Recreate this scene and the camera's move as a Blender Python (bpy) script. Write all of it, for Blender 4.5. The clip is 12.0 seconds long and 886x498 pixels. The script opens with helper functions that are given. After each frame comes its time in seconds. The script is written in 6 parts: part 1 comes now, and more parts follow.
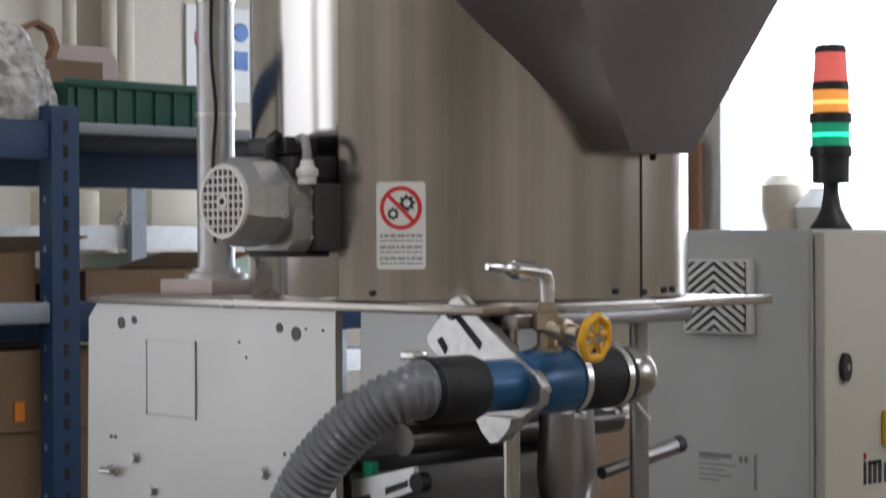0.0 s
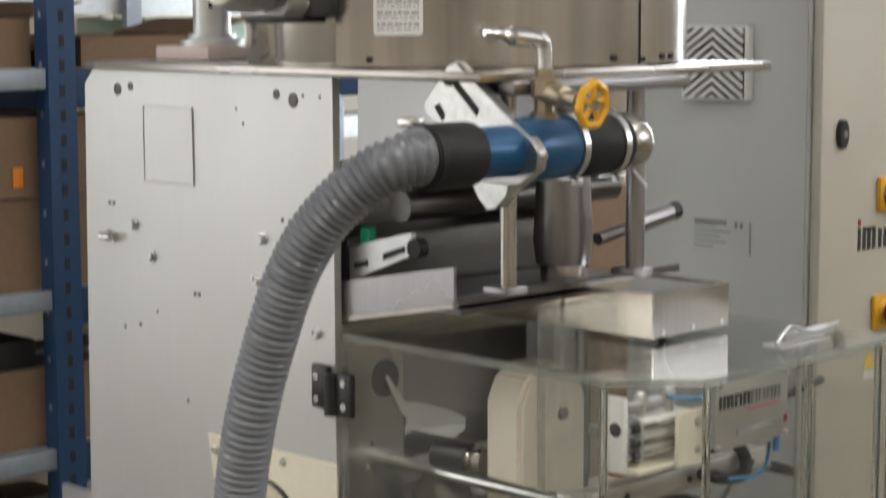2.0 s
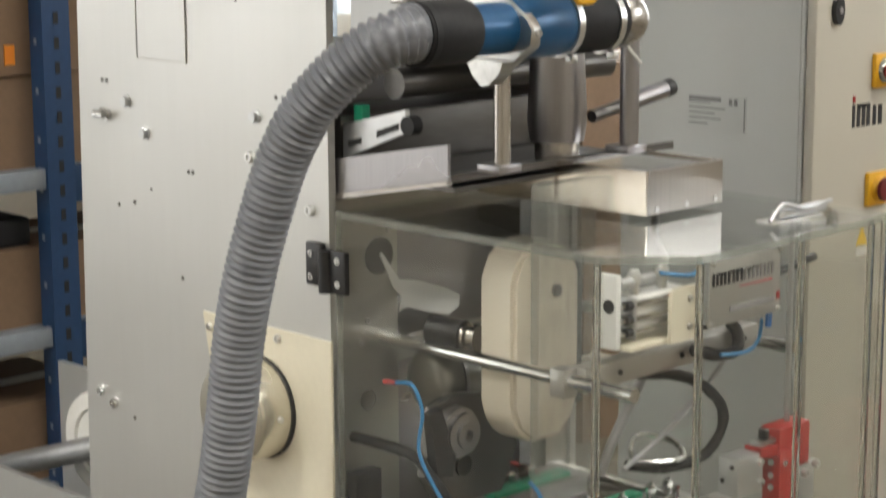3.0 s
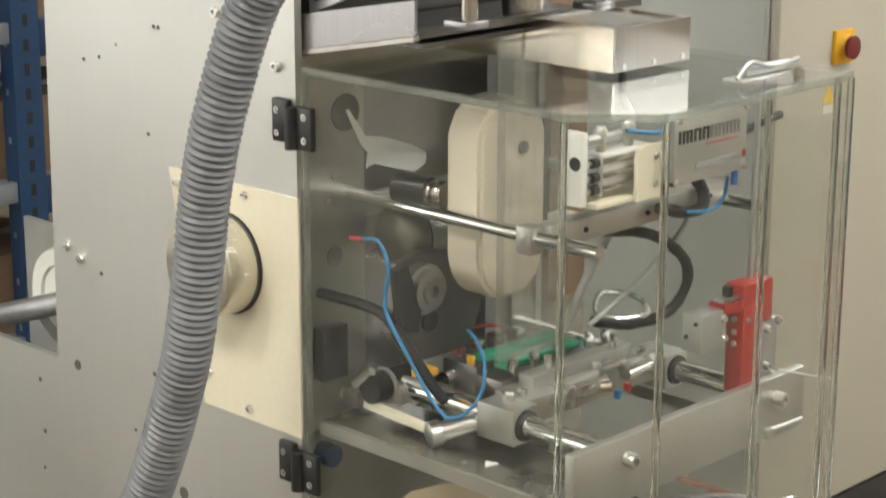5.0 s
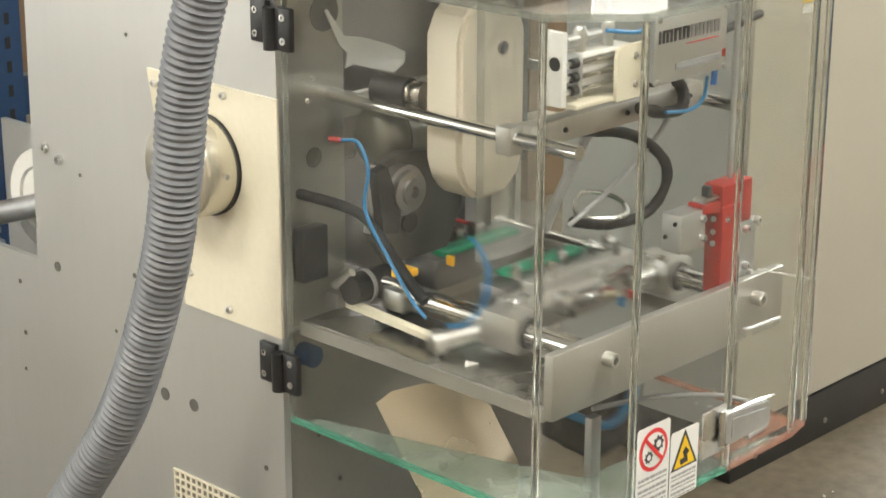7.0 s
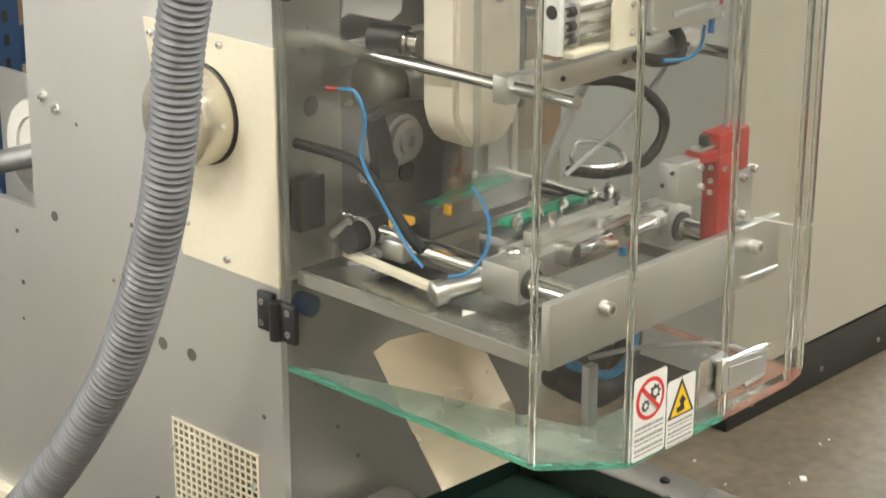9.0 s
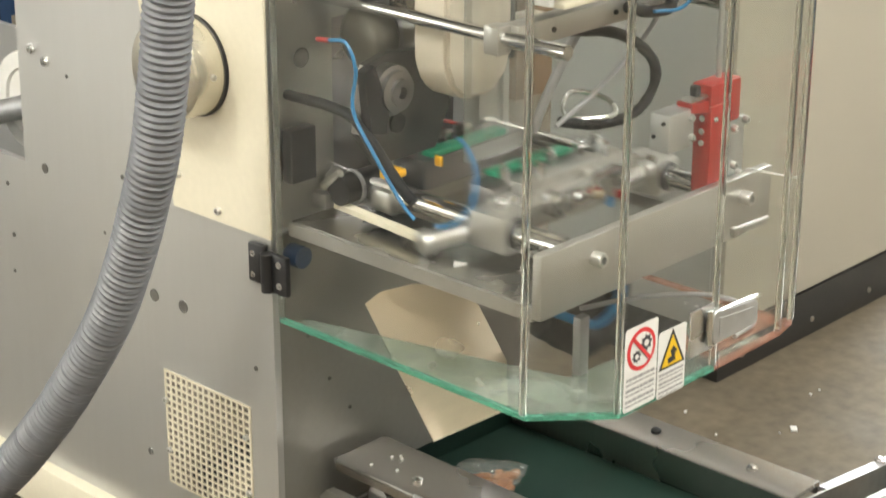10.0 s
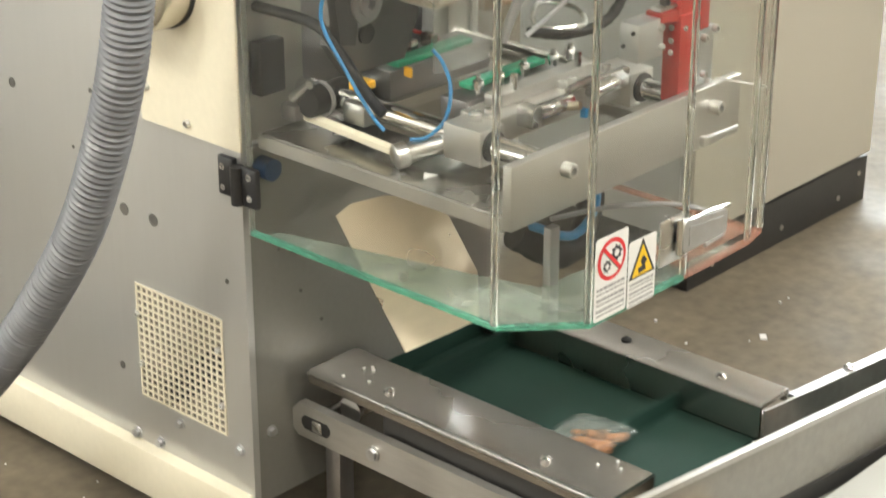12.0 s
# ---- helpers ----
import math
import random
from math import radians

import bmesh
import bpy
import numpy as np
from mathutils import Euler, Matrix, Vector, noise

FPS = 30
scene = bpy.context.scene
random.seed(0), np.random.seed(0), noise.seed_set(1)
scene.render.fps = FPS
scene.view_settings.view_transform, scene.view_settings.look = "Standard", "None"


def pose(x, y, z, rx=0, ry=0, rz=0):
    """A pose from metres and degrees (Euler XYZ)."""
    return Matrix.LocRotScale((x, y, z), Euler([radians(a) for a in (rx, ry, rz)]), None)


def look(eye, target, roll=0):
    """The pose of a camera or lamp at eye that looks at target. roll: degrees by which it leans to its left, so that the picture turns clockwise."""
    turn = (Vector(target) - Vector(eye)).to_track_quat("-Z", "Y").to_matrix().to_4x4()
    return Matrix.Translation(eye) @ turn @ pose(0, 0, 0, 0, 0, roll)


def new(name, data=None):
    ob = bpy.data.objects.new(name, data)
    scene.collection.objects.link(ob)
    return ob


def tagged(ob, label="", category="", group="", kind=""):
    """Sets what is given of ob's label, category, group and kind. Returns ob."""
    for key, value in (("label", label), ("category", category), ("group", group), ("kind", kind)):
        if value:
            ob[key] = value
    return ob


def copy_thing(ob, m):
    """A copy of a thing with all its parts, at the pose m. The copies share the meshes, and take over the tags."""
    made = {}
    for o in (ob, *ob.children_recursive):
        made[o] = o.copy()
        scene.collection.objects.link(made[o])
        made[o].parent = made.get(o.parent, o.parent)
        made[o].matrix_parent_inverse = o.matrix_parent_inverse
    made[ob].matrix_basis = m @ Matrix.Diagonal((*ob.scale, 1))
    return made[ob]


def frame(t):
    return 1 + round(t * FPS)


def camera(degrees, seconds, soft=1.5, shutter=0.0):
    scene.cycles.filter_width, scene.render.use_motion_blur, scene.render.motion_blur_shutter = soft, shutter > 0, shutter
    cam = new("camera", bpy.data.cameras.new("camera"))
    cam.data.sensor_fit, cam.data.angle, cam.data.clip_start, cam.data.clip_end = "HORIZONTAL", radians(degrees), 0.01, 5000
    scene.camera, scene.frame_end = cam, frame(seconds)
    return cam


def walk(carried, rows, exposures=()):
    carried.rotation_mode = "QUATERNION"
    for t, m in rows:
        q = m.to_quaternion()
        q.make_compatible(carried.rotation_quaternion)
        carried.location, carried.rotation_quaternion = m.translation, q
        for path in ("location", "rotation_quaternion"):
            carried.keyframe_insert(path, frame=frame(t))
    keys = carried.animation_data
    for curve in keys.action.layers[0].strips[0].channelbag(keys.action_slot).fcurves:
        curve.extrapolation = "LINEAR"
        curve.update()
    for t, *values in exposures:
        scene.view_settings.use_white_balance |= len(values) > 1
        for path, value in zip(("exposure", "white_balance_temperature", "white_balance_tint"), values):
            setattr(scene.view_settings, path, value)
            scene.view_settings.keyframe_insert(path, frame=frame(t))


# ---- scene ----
# ---------------------------------------------------------------- camera
# A tripod head that tilts down and drifts a little to the side.
# World axes: X along the machine's front, Y towards its rear, Z up.
EYE = (0.0, 0.0, 1.6)
cam = camera(25.97, 12.0, soft=1.6, shutter=1.0)
ROWS = [  # seconds, heading, pitch, roll
    (0.0, 45.583, -0.211, -0.269),
    (0.5, 45.45, -1.543, -0.26),
    (1.0, 45.408, -3.132, -0.219),
    (1.5, 45.477, -5.095, -0.26),
    (2.0, 45.529, -7.163, -0.224),
    (2.5, 45.48, -9.06, -0.219),
    (3.0, 45.36, -10.815, -0.264),
    (5.0, 44.339, -15.083, 0.146),
    (5.5, 44.102, -16.093, 0.151),
    (6.0, 43.923, -16.959, 0.166),
    (6.5, 43.803, -17.571, 0.169),
    (7.0, 43.698, -18.04, 0.186),
    (9.0, 43.602, -19.556, 0.143),
    (9.5, 43.488, -20.18, 0.095),
    (10.0, 43.322, -21.004, 0.116),
    (10.5, 43.125, -21.668, 0.09),
    (11.0, 42.907, -22.242, 0.063),
    (11.5, 42.689, -22.838, 0.043),
    (12.0, 42.364, -23.645, 0.048),
]
EXPOSURES = [
    (0.0, -0.35, 5850, 13), (0.8, -0.25, 5900, 13), (1.5, 0.05, 6050, 11), (2.5, 0.42, 6250, 9), (3.2, 0.64, 6350, 8),
    (5.0, 0.88, 6450, 6), (6.5, 1.06, 6480, 6), (9.0, 1.15, 6480, 6), (12.0, 1.29, 6500, 6),
]
walk(cam, [(t, pose(*EYE, 90 + p, 0, a - 90) @ pose(0, 0, 0, 0, 0, r)) for t, a, p, r in ROWS], EXPOSURES)

# ---------------------------------------------------------------- world and light
world = bpy.data.worlds.new("world")
scene.world = world
world.use_nodes = True
wn = world.node_tree
sky = wn.nodes.new("ShaderNodeTexSky")
sky.sky_type = "NISHITA"
sky.sun_disc = False
sky.sun_elevation, sky.sun_rotation = radians(40), radians(120)
wn.nodes["Background"].inputs["Strength"].default_value = 0.12
wn.links.new(sky.outputs["Color"], wn.nodes["Background"].inputs["Color"])


def area(name, m, w, h, power, color):
    la = bpy.data.lights.new(name, "AREA")
    la.shape, la.size, la.size_y, la.energy, la.color = "RECTANGLE", w, h, power, color
    ob = new(name, la)
    ob.matrix_world = m
    return ob


sun_data = bpy.data.lights.new("sun", "SUN")
sun_data.energy, sun_data.angle, sun_data.color = 2.0, radians(0.6), (1.0, 0.95, 0.88)
sun = new("sun", sun_data)
sun.matrix_world = look((20, 6, 14), (7, 4, 1))

# daylight that the big window and unseen openings let in; unseen ceiling luminaires as fill
area("opening_light", look((6.9, 3.9, 2.35), (0.0, 3.0, 1.6)), 3.0, 2.5, 100, (0.93, 0.97, 1.0))
area("opening_light", look((-2.1, 6.4, 1.6), (-1.2, 0.0, 1.0)), 3.3, 2.9, 6.5, (1.0, 0.98, 0.95))
# lamp in an unseen high opening, added to warm the chute and fronts
area("opening_light", look((6.9, -2.2, 3.1), (1.5, 1.5, 0.8)), 2.3, 1.3, 24, (1.0, 0.95, 0.88))
FILL_LAMPS = [(-1.6, 0.6), (-1.4, 3.0), (1.0, -1.6), (3.8, -0.6)]
for lx, ly in FILL_LAMPS:
    area("fill_light", look((lx, ly, 4.35), (lx, ly + 0.001, 0)), 1.5, 0.3, 56, (1.0, 0.95, 0.86))

# ---------------------------------------------------------------- materials


def mat(name, col, rough=0.5, metal=0.0, grain=60.0, var=0.12, bump=0.05, stretch=(1, 1, 1), rvar=0.1, spec=0.5, blotch=3.0):
    """A surface with variation at two scales, stretched along its brushing."""
    m = bpy.data.materials.new(name)
    m.use_nodes = True
    nt = m.node_tree
    b = nt.nodes["Principled BSDF"]
    tc = nt.nodes.new("ShaderNodeTexCoord")
    mp = nt.nodes.new("ShaderNodeMapping")
    mp.inputs["Scale"].default_value = stretch
    nt.links.new(tc.outputs["Object"], mp.inputs["Vector"])
    fine = nt.nodes.new("ShaderNodeTexNoise")
    fine.inputs["Scale"].default_value, fine.inputs["Detail"].default_value = grain, 5
    nt.links.new(mp.outputs["Vector"], fine.inputs["Vector"])
    big = nt.nodes.new("ShaderNodeTexNoise")
    big.inputs["Scale"].default_value, big.inputs["Detail"].default_value = blotch, 4
    nt.links.new(tc.outputs["Object"], big.inputs["Vector"])
    add = nt.nodes.new("ShaderNodeMath")
    add.operation = "ADD"
    nt.links.new(fine.outputs["Fac"], add.inputs[0])
    nt.links.new(big.outputs["Fac"], add.inputs[1])
    ramp = nt.nodes.new("ShaderNodeMapRange")
    ramp.inputs["From Min"].default_value, ramp.inputs["From Max"].default_value = 0.6, 1.4
    ramp.inputs["To Min"].default_value, ramp.inputs["To Max"].default_value = 1 - var, 1 + var
    nt.links.new(add.outputs[0], ramp.inputs["Value"])
    mul = nt.nodes.new("ShaderNodeVectorMath")
    mul.operation = "SCALE"
    mul.inputs[0].default_value = col
    nt.links.new(ramp.outputs[0], mul.inputs["Scale"])
    nt.links.new(mul.outputs["Vector"], b.inputs["Base Color"])
    rr = nt.nodes.new("ShaderNodeMapRange")
    rr.inputs["From Min"].default_value, rr.inputs["From Max"].default_value = 0.3, 0.7
    rr.inputs["To Min"].default_value, rr.inputs["To Max"].default_value = max(0.02, rough - rvar), min(1, rough + rvar)
    nt.links.new(big.outputs["Fac"], rr.inputs["Value"])
    nt.links.new(rr.outputs[0], b.inputs["Roughness"])
    b.inputs["Metallic"].default_value = metal
    b.inputs["Specular IOR Level"].default_value = spec
    if bump:
        bp = nt.nodes.new("ShaderNodeBump")
        bp.inputs["Strength"].default_value, bp.inputs["Distance"].default_value = bump, 0.002
        nt.links.new(fine.outputs["Fac"], bp.inputs["Height"])
        nt.links.new(bp.outputs["Normal"], b.inputs["Normal"])
    return m


def clear(name, tint, ior=1.45, rough=0.02, haze=0.03, haze_col=(0.8, 0.85, 0.82)):
    """Thin clear plastic: lets light straight through, with a real gloss and a little haze."""
    m = bpy.data.materials.new(name)
    m.use_nodes = True
    nt = m.node_tree
    nt.nodes.remove(nt.nodes["Principled BSDF"])
    out = nt.nodes["Material Output"]
    tr = nt.nodes.new("ShaderNodeBsdfTransparent")
    tr.inputs["Color"].default_value = (*tint, 1)
    df = nt.nodes.new("ShaderNodeBsdfDiffuse")
    df.inputs["Color"].default_value = (*haze_col, 1)
    gl = nt.nodes.new("ShaderNodeBsdfGlossy")
    gl.inputs["Roughness"].default_value = rough
    lw = nt.nodes.new("ShaderNodeLayerWeight")
    pw = nt.nodes.new("ShaderNodeMath")
    pw.operation = "POWER"
    pw.inputs[1].default_value = 4.5
    fr = nt.nodes.new("ShaderNodeMath")
    fr.operation = "MULTIPLY_ADD"
    f0 = ((ior - 1) / (ior + 1)) ** 2
    fr.inputs[1].default_value, fr.inputs[2].default_value = 0.9 - f0, f0
    nt.links.new(lw.outputs["Facing"], pw.inputs[0])
    nt.links.new(pw.outputs[0], fr.inputs[0])
    ns = nt.nodes.new("ShaderNodeTexNoise")
    ns.inputs["Scale"].default_value = 9
    hz = nt.nodes.new("ShaderNodeMapRange")
    hz.inputs["From Min"].default_value, hz.inputs["From Max"].default_value = 0.35, 0.7
    hz.inputs["To Min"].default_value, hz.inputs["To Max"].default_value = haze * 0.4, haze * 1.6
    nt.links.new(ns.outputs["Fac"], hz.inputs["Value"])
    m1, m2 = nt.nodes.new("ShaderNodeMixShader"), nt.nodes.new("ShaderNodeMixShader")
    nt.links.new(hz.outputs[0], m1.inputs["Fac"])
    nt.links.new(tr.outputs[0], m1.inputs[1])
    nt.links.new(df.outputs[0], m1.inputs[2])
    nt.links.new(fr.outputs[0], m2.inputs["Fac"])
    nt.links.new(m1.outputs[0], m2.inputs[1])
    nt.links.new(gl.outputs[0], m2.inputs[2])
    nt.links.new(m2.outputs[0], out.inputs["Surface"])
    return m


def glow(name, col, strength):
    m = bpy.data.materials.new(name)
    m.use_nodes = True
    b = m.node_tree.nodes["Principled BSDF"]
    b.inputs["Base Color"].default_value = (*col, 1)
    b.inputs["Emission Color"].default_value = (*col, 1)
    b.inputs["Emission Strength"].default_value = strength
    return m


ALU = mat("milled_aluminium", (0.54, 0.54, 0.53), 0.38, 0.68, 90, 0.02, 0.006, (1, 1, 0.08), 0.07, blotch=2.6)
ALU_BAR = mat("bar_aluminium", (0.52, 0.51, 0.49), 0.42, 0.85, 140, 0.10, 0.10, (1, 0.15, 1), blotch=9)
TABLE = mat("dull_table_steel", (0.36, 0.35, 0.33), 0.27, 0.95, 90, 0.12, 0.04, (1, 0.2, 1), blotch=7)
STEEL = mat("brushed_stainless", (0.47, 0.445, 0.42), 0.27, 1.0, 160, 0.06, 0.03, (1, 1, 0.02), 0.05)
# hood steels: reflected vertical bands put into colour, the shell paler for its highlight
STEEL_HOOD = mat("reflection_streaked_stainless", (0.43, 0.40, 0.375), 0.19, 1.0, 26, 0.42, 0.0, (1, 1, 0.01), 0.03, blotch=2)
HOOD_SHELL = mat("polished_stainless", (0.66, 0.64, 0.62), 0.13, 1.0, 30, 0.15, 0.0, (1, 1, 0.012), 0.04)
FUNNEL = mat("dark_sheet_steel", (0.37, 0.355, 0.39), 0.40, 1.0, 160, 0.05, 0.0, (1, 1, 0.05))
CHUTE = mat("shiny_chute_steel", (0.82, 0.71, 0.57), 0.30, 0.75, 60, 0.08, 0.06, (0.1, 1, 1))
FILM_DK = mat("dull_dark_steel", (0.13, 0.125, 0.12), 0.36, 0.8, 140, 0.15, 0.05, (0.2, 1, 1))
BRIGHT_ALU = mat("milled_bright_aluminium", (0.52, 0.52, 0.51), 0.34, 1.0, 90, 0.25, 0.12, (0.1, 1, 1))
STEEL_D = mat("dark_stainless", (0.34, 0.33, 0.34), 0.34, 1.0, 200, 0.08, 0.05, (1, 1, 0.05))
# paler, warmer stainless with the light on the tray's sides painted in
STEEL_LIT = mat("lit_side_stainless", (0.74, 0.68, 0.60), 0.22, 1.0, 160, 0.06, 0.05, (0.1, 1, 1))
CHROME = mat("ground_chrome", (0.78, 0.78, 0.78), 0.12, 1.0, 200, 0.04, 0.0, rvar=0.04)
ZINC = mat("zinc_plated", (0.68, 0.68, 0.67), 0.3, 1.0, 150, 0.08, 0.03)
GALV = mat("galvanised", (0.55, 0.56, 0.57), 0.42, 0.9, 40, 0.14, 0.03)
BULK = mat("grey_bulkhead", (0.52, 0.51, 0.48), 0.36, 0.85, 80, 0.08, 0.02)
CREAM = mat("cream_paint", (0.74, 0.69, 0.56), 0.42, 0, 90, 0.04, 0.03)
BEIGE = mat("beige_plastic", (0.68, 0.62, 0.52), 0.38, 0, 110, 0.04, 0.03)
CAB = mat("cabinet_paint", (0.47, 0.48, 0.47), 0.4, 0, 400, 0.03, 0.10, spec=0.4)
# same paint as the cabinet, with the door's warmer light mixed into it
CAB_DOOR = mat("cabinet_door_warm_lit_paint", (0.49, 0.46, 0.395), 0.4, 0, 400, 0.03, 0.10, spec=0.4)
BLACK = mat("black_plastic", (0.018, 0.018, 0.02), 0.42, 0, 200, 0.2, 0.08)
RUBBER = mat("black_rubber", (0.020, 0.020, 0.022), 0.55, 0, 120, 0.2, 0.08, spec=0.22)
PLINTH = mat("black_plinth", (0.028, 0.027, 0.026), 0.5, 0, 120, 0.2, 0.05)
HOSE = mat("grey_hose_plastic", (0.165, 0.172, 0.195), 0.33, 0, 80, 0.1, 0.03)
BLUE_PIPE = mat("blue_anodised", (0.012, 0.085, 0.21), 0.32, 0.25, 90, 0.12, 0.05)
BLUE_TUBE = mat("blue_tube", (0.025, 0.19, 0.42), 0.35, 0, 80, 0.1, 0.0)
YELLOW = mat("yellow_paint", (0.78, 0.42, 0.02), 0.4, 0, 90, 0.12, 0.05)
BRASS = mat("old_brass", (0.42, 0.36, 0.27), 0.4, 0.9, 90, 0.2, 0.1)
RED = mat("red_plastic", (0.33, 0.020, 0.016), 0.4, 0, 90, 0.08, 0.03)
GREEN = mat("green_ptfe", (0.02, 0.30, 0.17), 0.45, 0, 90, 0.1, 0.03)
BELT = mat("green_belt", (0.004, 0.030, 0.021), 0.68, 0, 260, 0.15, 0.12)
RACK_BLUE = mat("rack_blue", (0.017, 0.052, 0.135), 0.45, 0, 70, 0.15, 0.04)
RACK_GREY = mat("rack_grey", (0.30, 0.33, 0.37), 0.45, 0.4, 50, 0.12, 0.04)
CARD = mat("cardboard", (0.24, 0.155, 0.095), 0.8, 0, 60, 0.1, 0.1)
CRATE = mat("green_crate", (0.012, 0.085, 0.055), 0.42, 0, 60, 0.1, 0.04)
WALL = mat("cream_wall", (0.62, 0.57, 0.49), 0.8, 0, 30, 0.06, 0.06, blotch=0.9)
CONCRETE = mat("concrete_floor", (0.155, 0.130, 0.095), 0.62, 0, 34, 0.34, 0.05, rvar=0.18, spec=0.3, blotch=5)
CEIL = mat("ceiling_paint", (0.6, 0.58, 0.55), 0.8, 0, 20, 0.06, 0.03)
WHITE = mat("white_paint", (0.78, 0.77, 0.74), 0.45, 0, 90, 0.03, 0.02)
PAPER = mat("white_label", (0.74, 0.74, 0.73), 0.5, 0, 60, 0.03, 0.0)
SIGN_RED = mat("sign_red", (0.62, 0.03, 0.035), 0.45, 0, 60, 0.05, 0.0)
SIGN_BLUE = mat("sign_blue", (0.03, 0.14, 0.42), 0.45, 0, 60, 0.05, 0.0)
SIGN_YEL = mat("sign_yellow", (0.80, 0.52, 0.02), 0.45, 0, 60, 0.05, 0.0)
INK = mat("ink", (0.03, 0.03, 0.035), 0.5, 0, 60, 0.1, 0.0)
INK_GREY = mat("grey_ink", (0.30, 0.30, 0.31), 0.5, 0, 60, 0.1, 0.0)
# near-black for dark rivets and screws; in slots and recesses it is painted shade
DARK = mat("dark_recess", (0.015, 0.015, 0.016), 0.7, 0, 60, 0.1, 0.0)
PINK = mat("pinkish_block", (0.52, 0.44, 0.42), 0.5, 0.1, 60, 0.08, 0.03)
SNACK = mat("orange_snack", (0.40, 0.17, 0.065), 0.7, 0, 300, 0.35, 0.4)
WOOD = mat("brown_wood", (0.25, 0.13, 0.07), 0.6, 0, 40, 0.2, 0.08)
ORANGE = mat("orange_label", (0.85, 0.27, 0.02), 0.5, 0, 60, 0.05, 0.0)
GREENISH = mat("pale_green_panel", (0.35, 0.45, 0.35), 0.5, 0, 60, 0.06, 0.02)
ACRYLIC = clear("clear_acrylic", (0.965, 0.97, 0.96), haze=0.008)
ACRYLIC_EDGE = clear("acrylic_edge", (0.78, 0.80, 0.77), 1.5, 0.05, 0.14, (0.8, 0.82, 0.78))
ACRYLIC_GREEN = clear("acrylic_green_edge", (0.35, 0.68, 0.56), 1.5, 0.1, 0.40, (0.20, 0.52, 0.40))
MILKY = clear("milky_film", (0.82, 0.82, 0.81), 1.45, 0.2, 0.5, (0.86, 0.85, 0.83))
# milky haze here paints the wall's reflection on the ledge
LEDGE = clear("acrylic_ledge_sheen", (0.74, 0.84, 0.79), 1.5, 0.08, 0.22, (0.62, 0.67, 0.61))
SATIN = mat("satin_zinc", (0.66, 0.63, 0.55), 0.26, 0.85, 120, 0.05, 0.02, rvar=0.04)
# top shelf only: the shade on its underside is put into the colour
SHELF_SHADED = mat("shelf_shaded_steel", (0.055, 0.06, 0.072), 0.5, 0.2, 50, 0.15, 0.03)
PANEL = mat("dull_panel_aluminium", (0.29, 0.285, 0.265), 0.5, 0.6, 90, 0.05, 0.02, blotch=3)
MOTOR_BODY = mat("motor_body_grey", (0.30, 0.295, 0.28), 0.32, 0.8, 60, 0.1, 0.03)
WALL_STEEL = mat("dull_wall_steel", (0.33, 0.315, 0.29), 0.42, 0.85, 60, 0.12, 0.04, blotch=6)
# dark tone carries the shade inside drilled holes
BORE = mat("bore_shade", (0.14, 0.135, 0.125), 0.5, 0.4, 60, 0.2, 0.0)
FILM = clear("clear_film", (0.86, 0.86, 0.85), 1.4, 0.12, 0.10)
LENS_R = glow("red_lens", (0.9, 0.16, 0.13), 0.55)
LENS_O = glow("orange_lens", (0.95, 0.36, 0.06), 0.8)
LENS_G = glow("green_lens", (0.02, 0.42, 0.20), 0.35)
GLOW_O = glow("orange_lamp", (1.0, 0.45, 0.10), 2.5)
GLOW_G = glow("green_lamp", (0.06, 0.95, 0.50), 1.8)
TUBE_GLOW = glow("fill_lamp_tube", (1.0, 0.96, 0.88), 6.0)
ACRYLIC_PINK = clear("acrylic_pink_edge", (0.86, 0.66, 0.58), 1.5, 0.08, 0.22, (0.75, 0.42, 0.32))
FADED = mat("faded_print", (0.20, 0.20, 0.20), 0.5, 0, 60, 0.06, 0.0)
GLASS_ROD = bpy.data.materials.new("polished_glue_joint")
GLASS_ROD.use_nodes = True
gb = GLASS_ROD.node_tree.nodes["Principled BSDF"]
gb.inputs["Base Color"].default_value = (0.96, 0.97, 0.95, 1)
gb.inputs["Transmission Weight"].default_value, gb.inputs["Roughness"].default_value, gb.inputs["IOR"].default_value = 1.0, 0.03, 1.28
DAY_SIDE = glow("side_daylight", (1.0, 0.985, 0.95), 0.85)
DAY = glow("bright_daylight", (0.95, 0.98, 1.0), 3.2)

# ---------------------------------------------------------------- building blocks


def box(bm, x0, x1, y0, y1, z0, z1, bev=0.0):
    r = bmesh.ops.create_cube(bm, size=1.0, matrix=Matrix.Translation(((x0 + x1) / 2, (y0 + y1) / 2, (z0 + z1) / 2)) @ Matrix.Diagonal((abs(x1 - x0), abs(y1 - y0), abs(z1 - z0), 1)))
    if bev:
        es = {e for v in r["verts"] for e in v.link_edges}
        bmesh.ops.bevel(bm, geom=list(es), offset=bev, segments=2, affect="EDGES", profile=0.5)
    return bm


def bx(*a, bev=0.0):
    return box(bmesh.new(), *a, bev=bev)


def rod(bm, p, q, r, seg=16, r2=None):
    p, q = Vector(p), Vector(q)
    d = q - p
    m = Matrix.Translation((p + q) / 2) @ d.to_track_quat("Z", "Y").to_matrix().to_4x4()
    bmesh.ops.create_cone(bm, cap_ends=True, segments=seg, radius1=r, radius2=r if r2 is None else r2, depth=d.length, matrix=m)
    return bm


def rd(p, q, r, seg=16, r2=None):
    return rod(bmesh.new(), p, q, r, seg, r2)


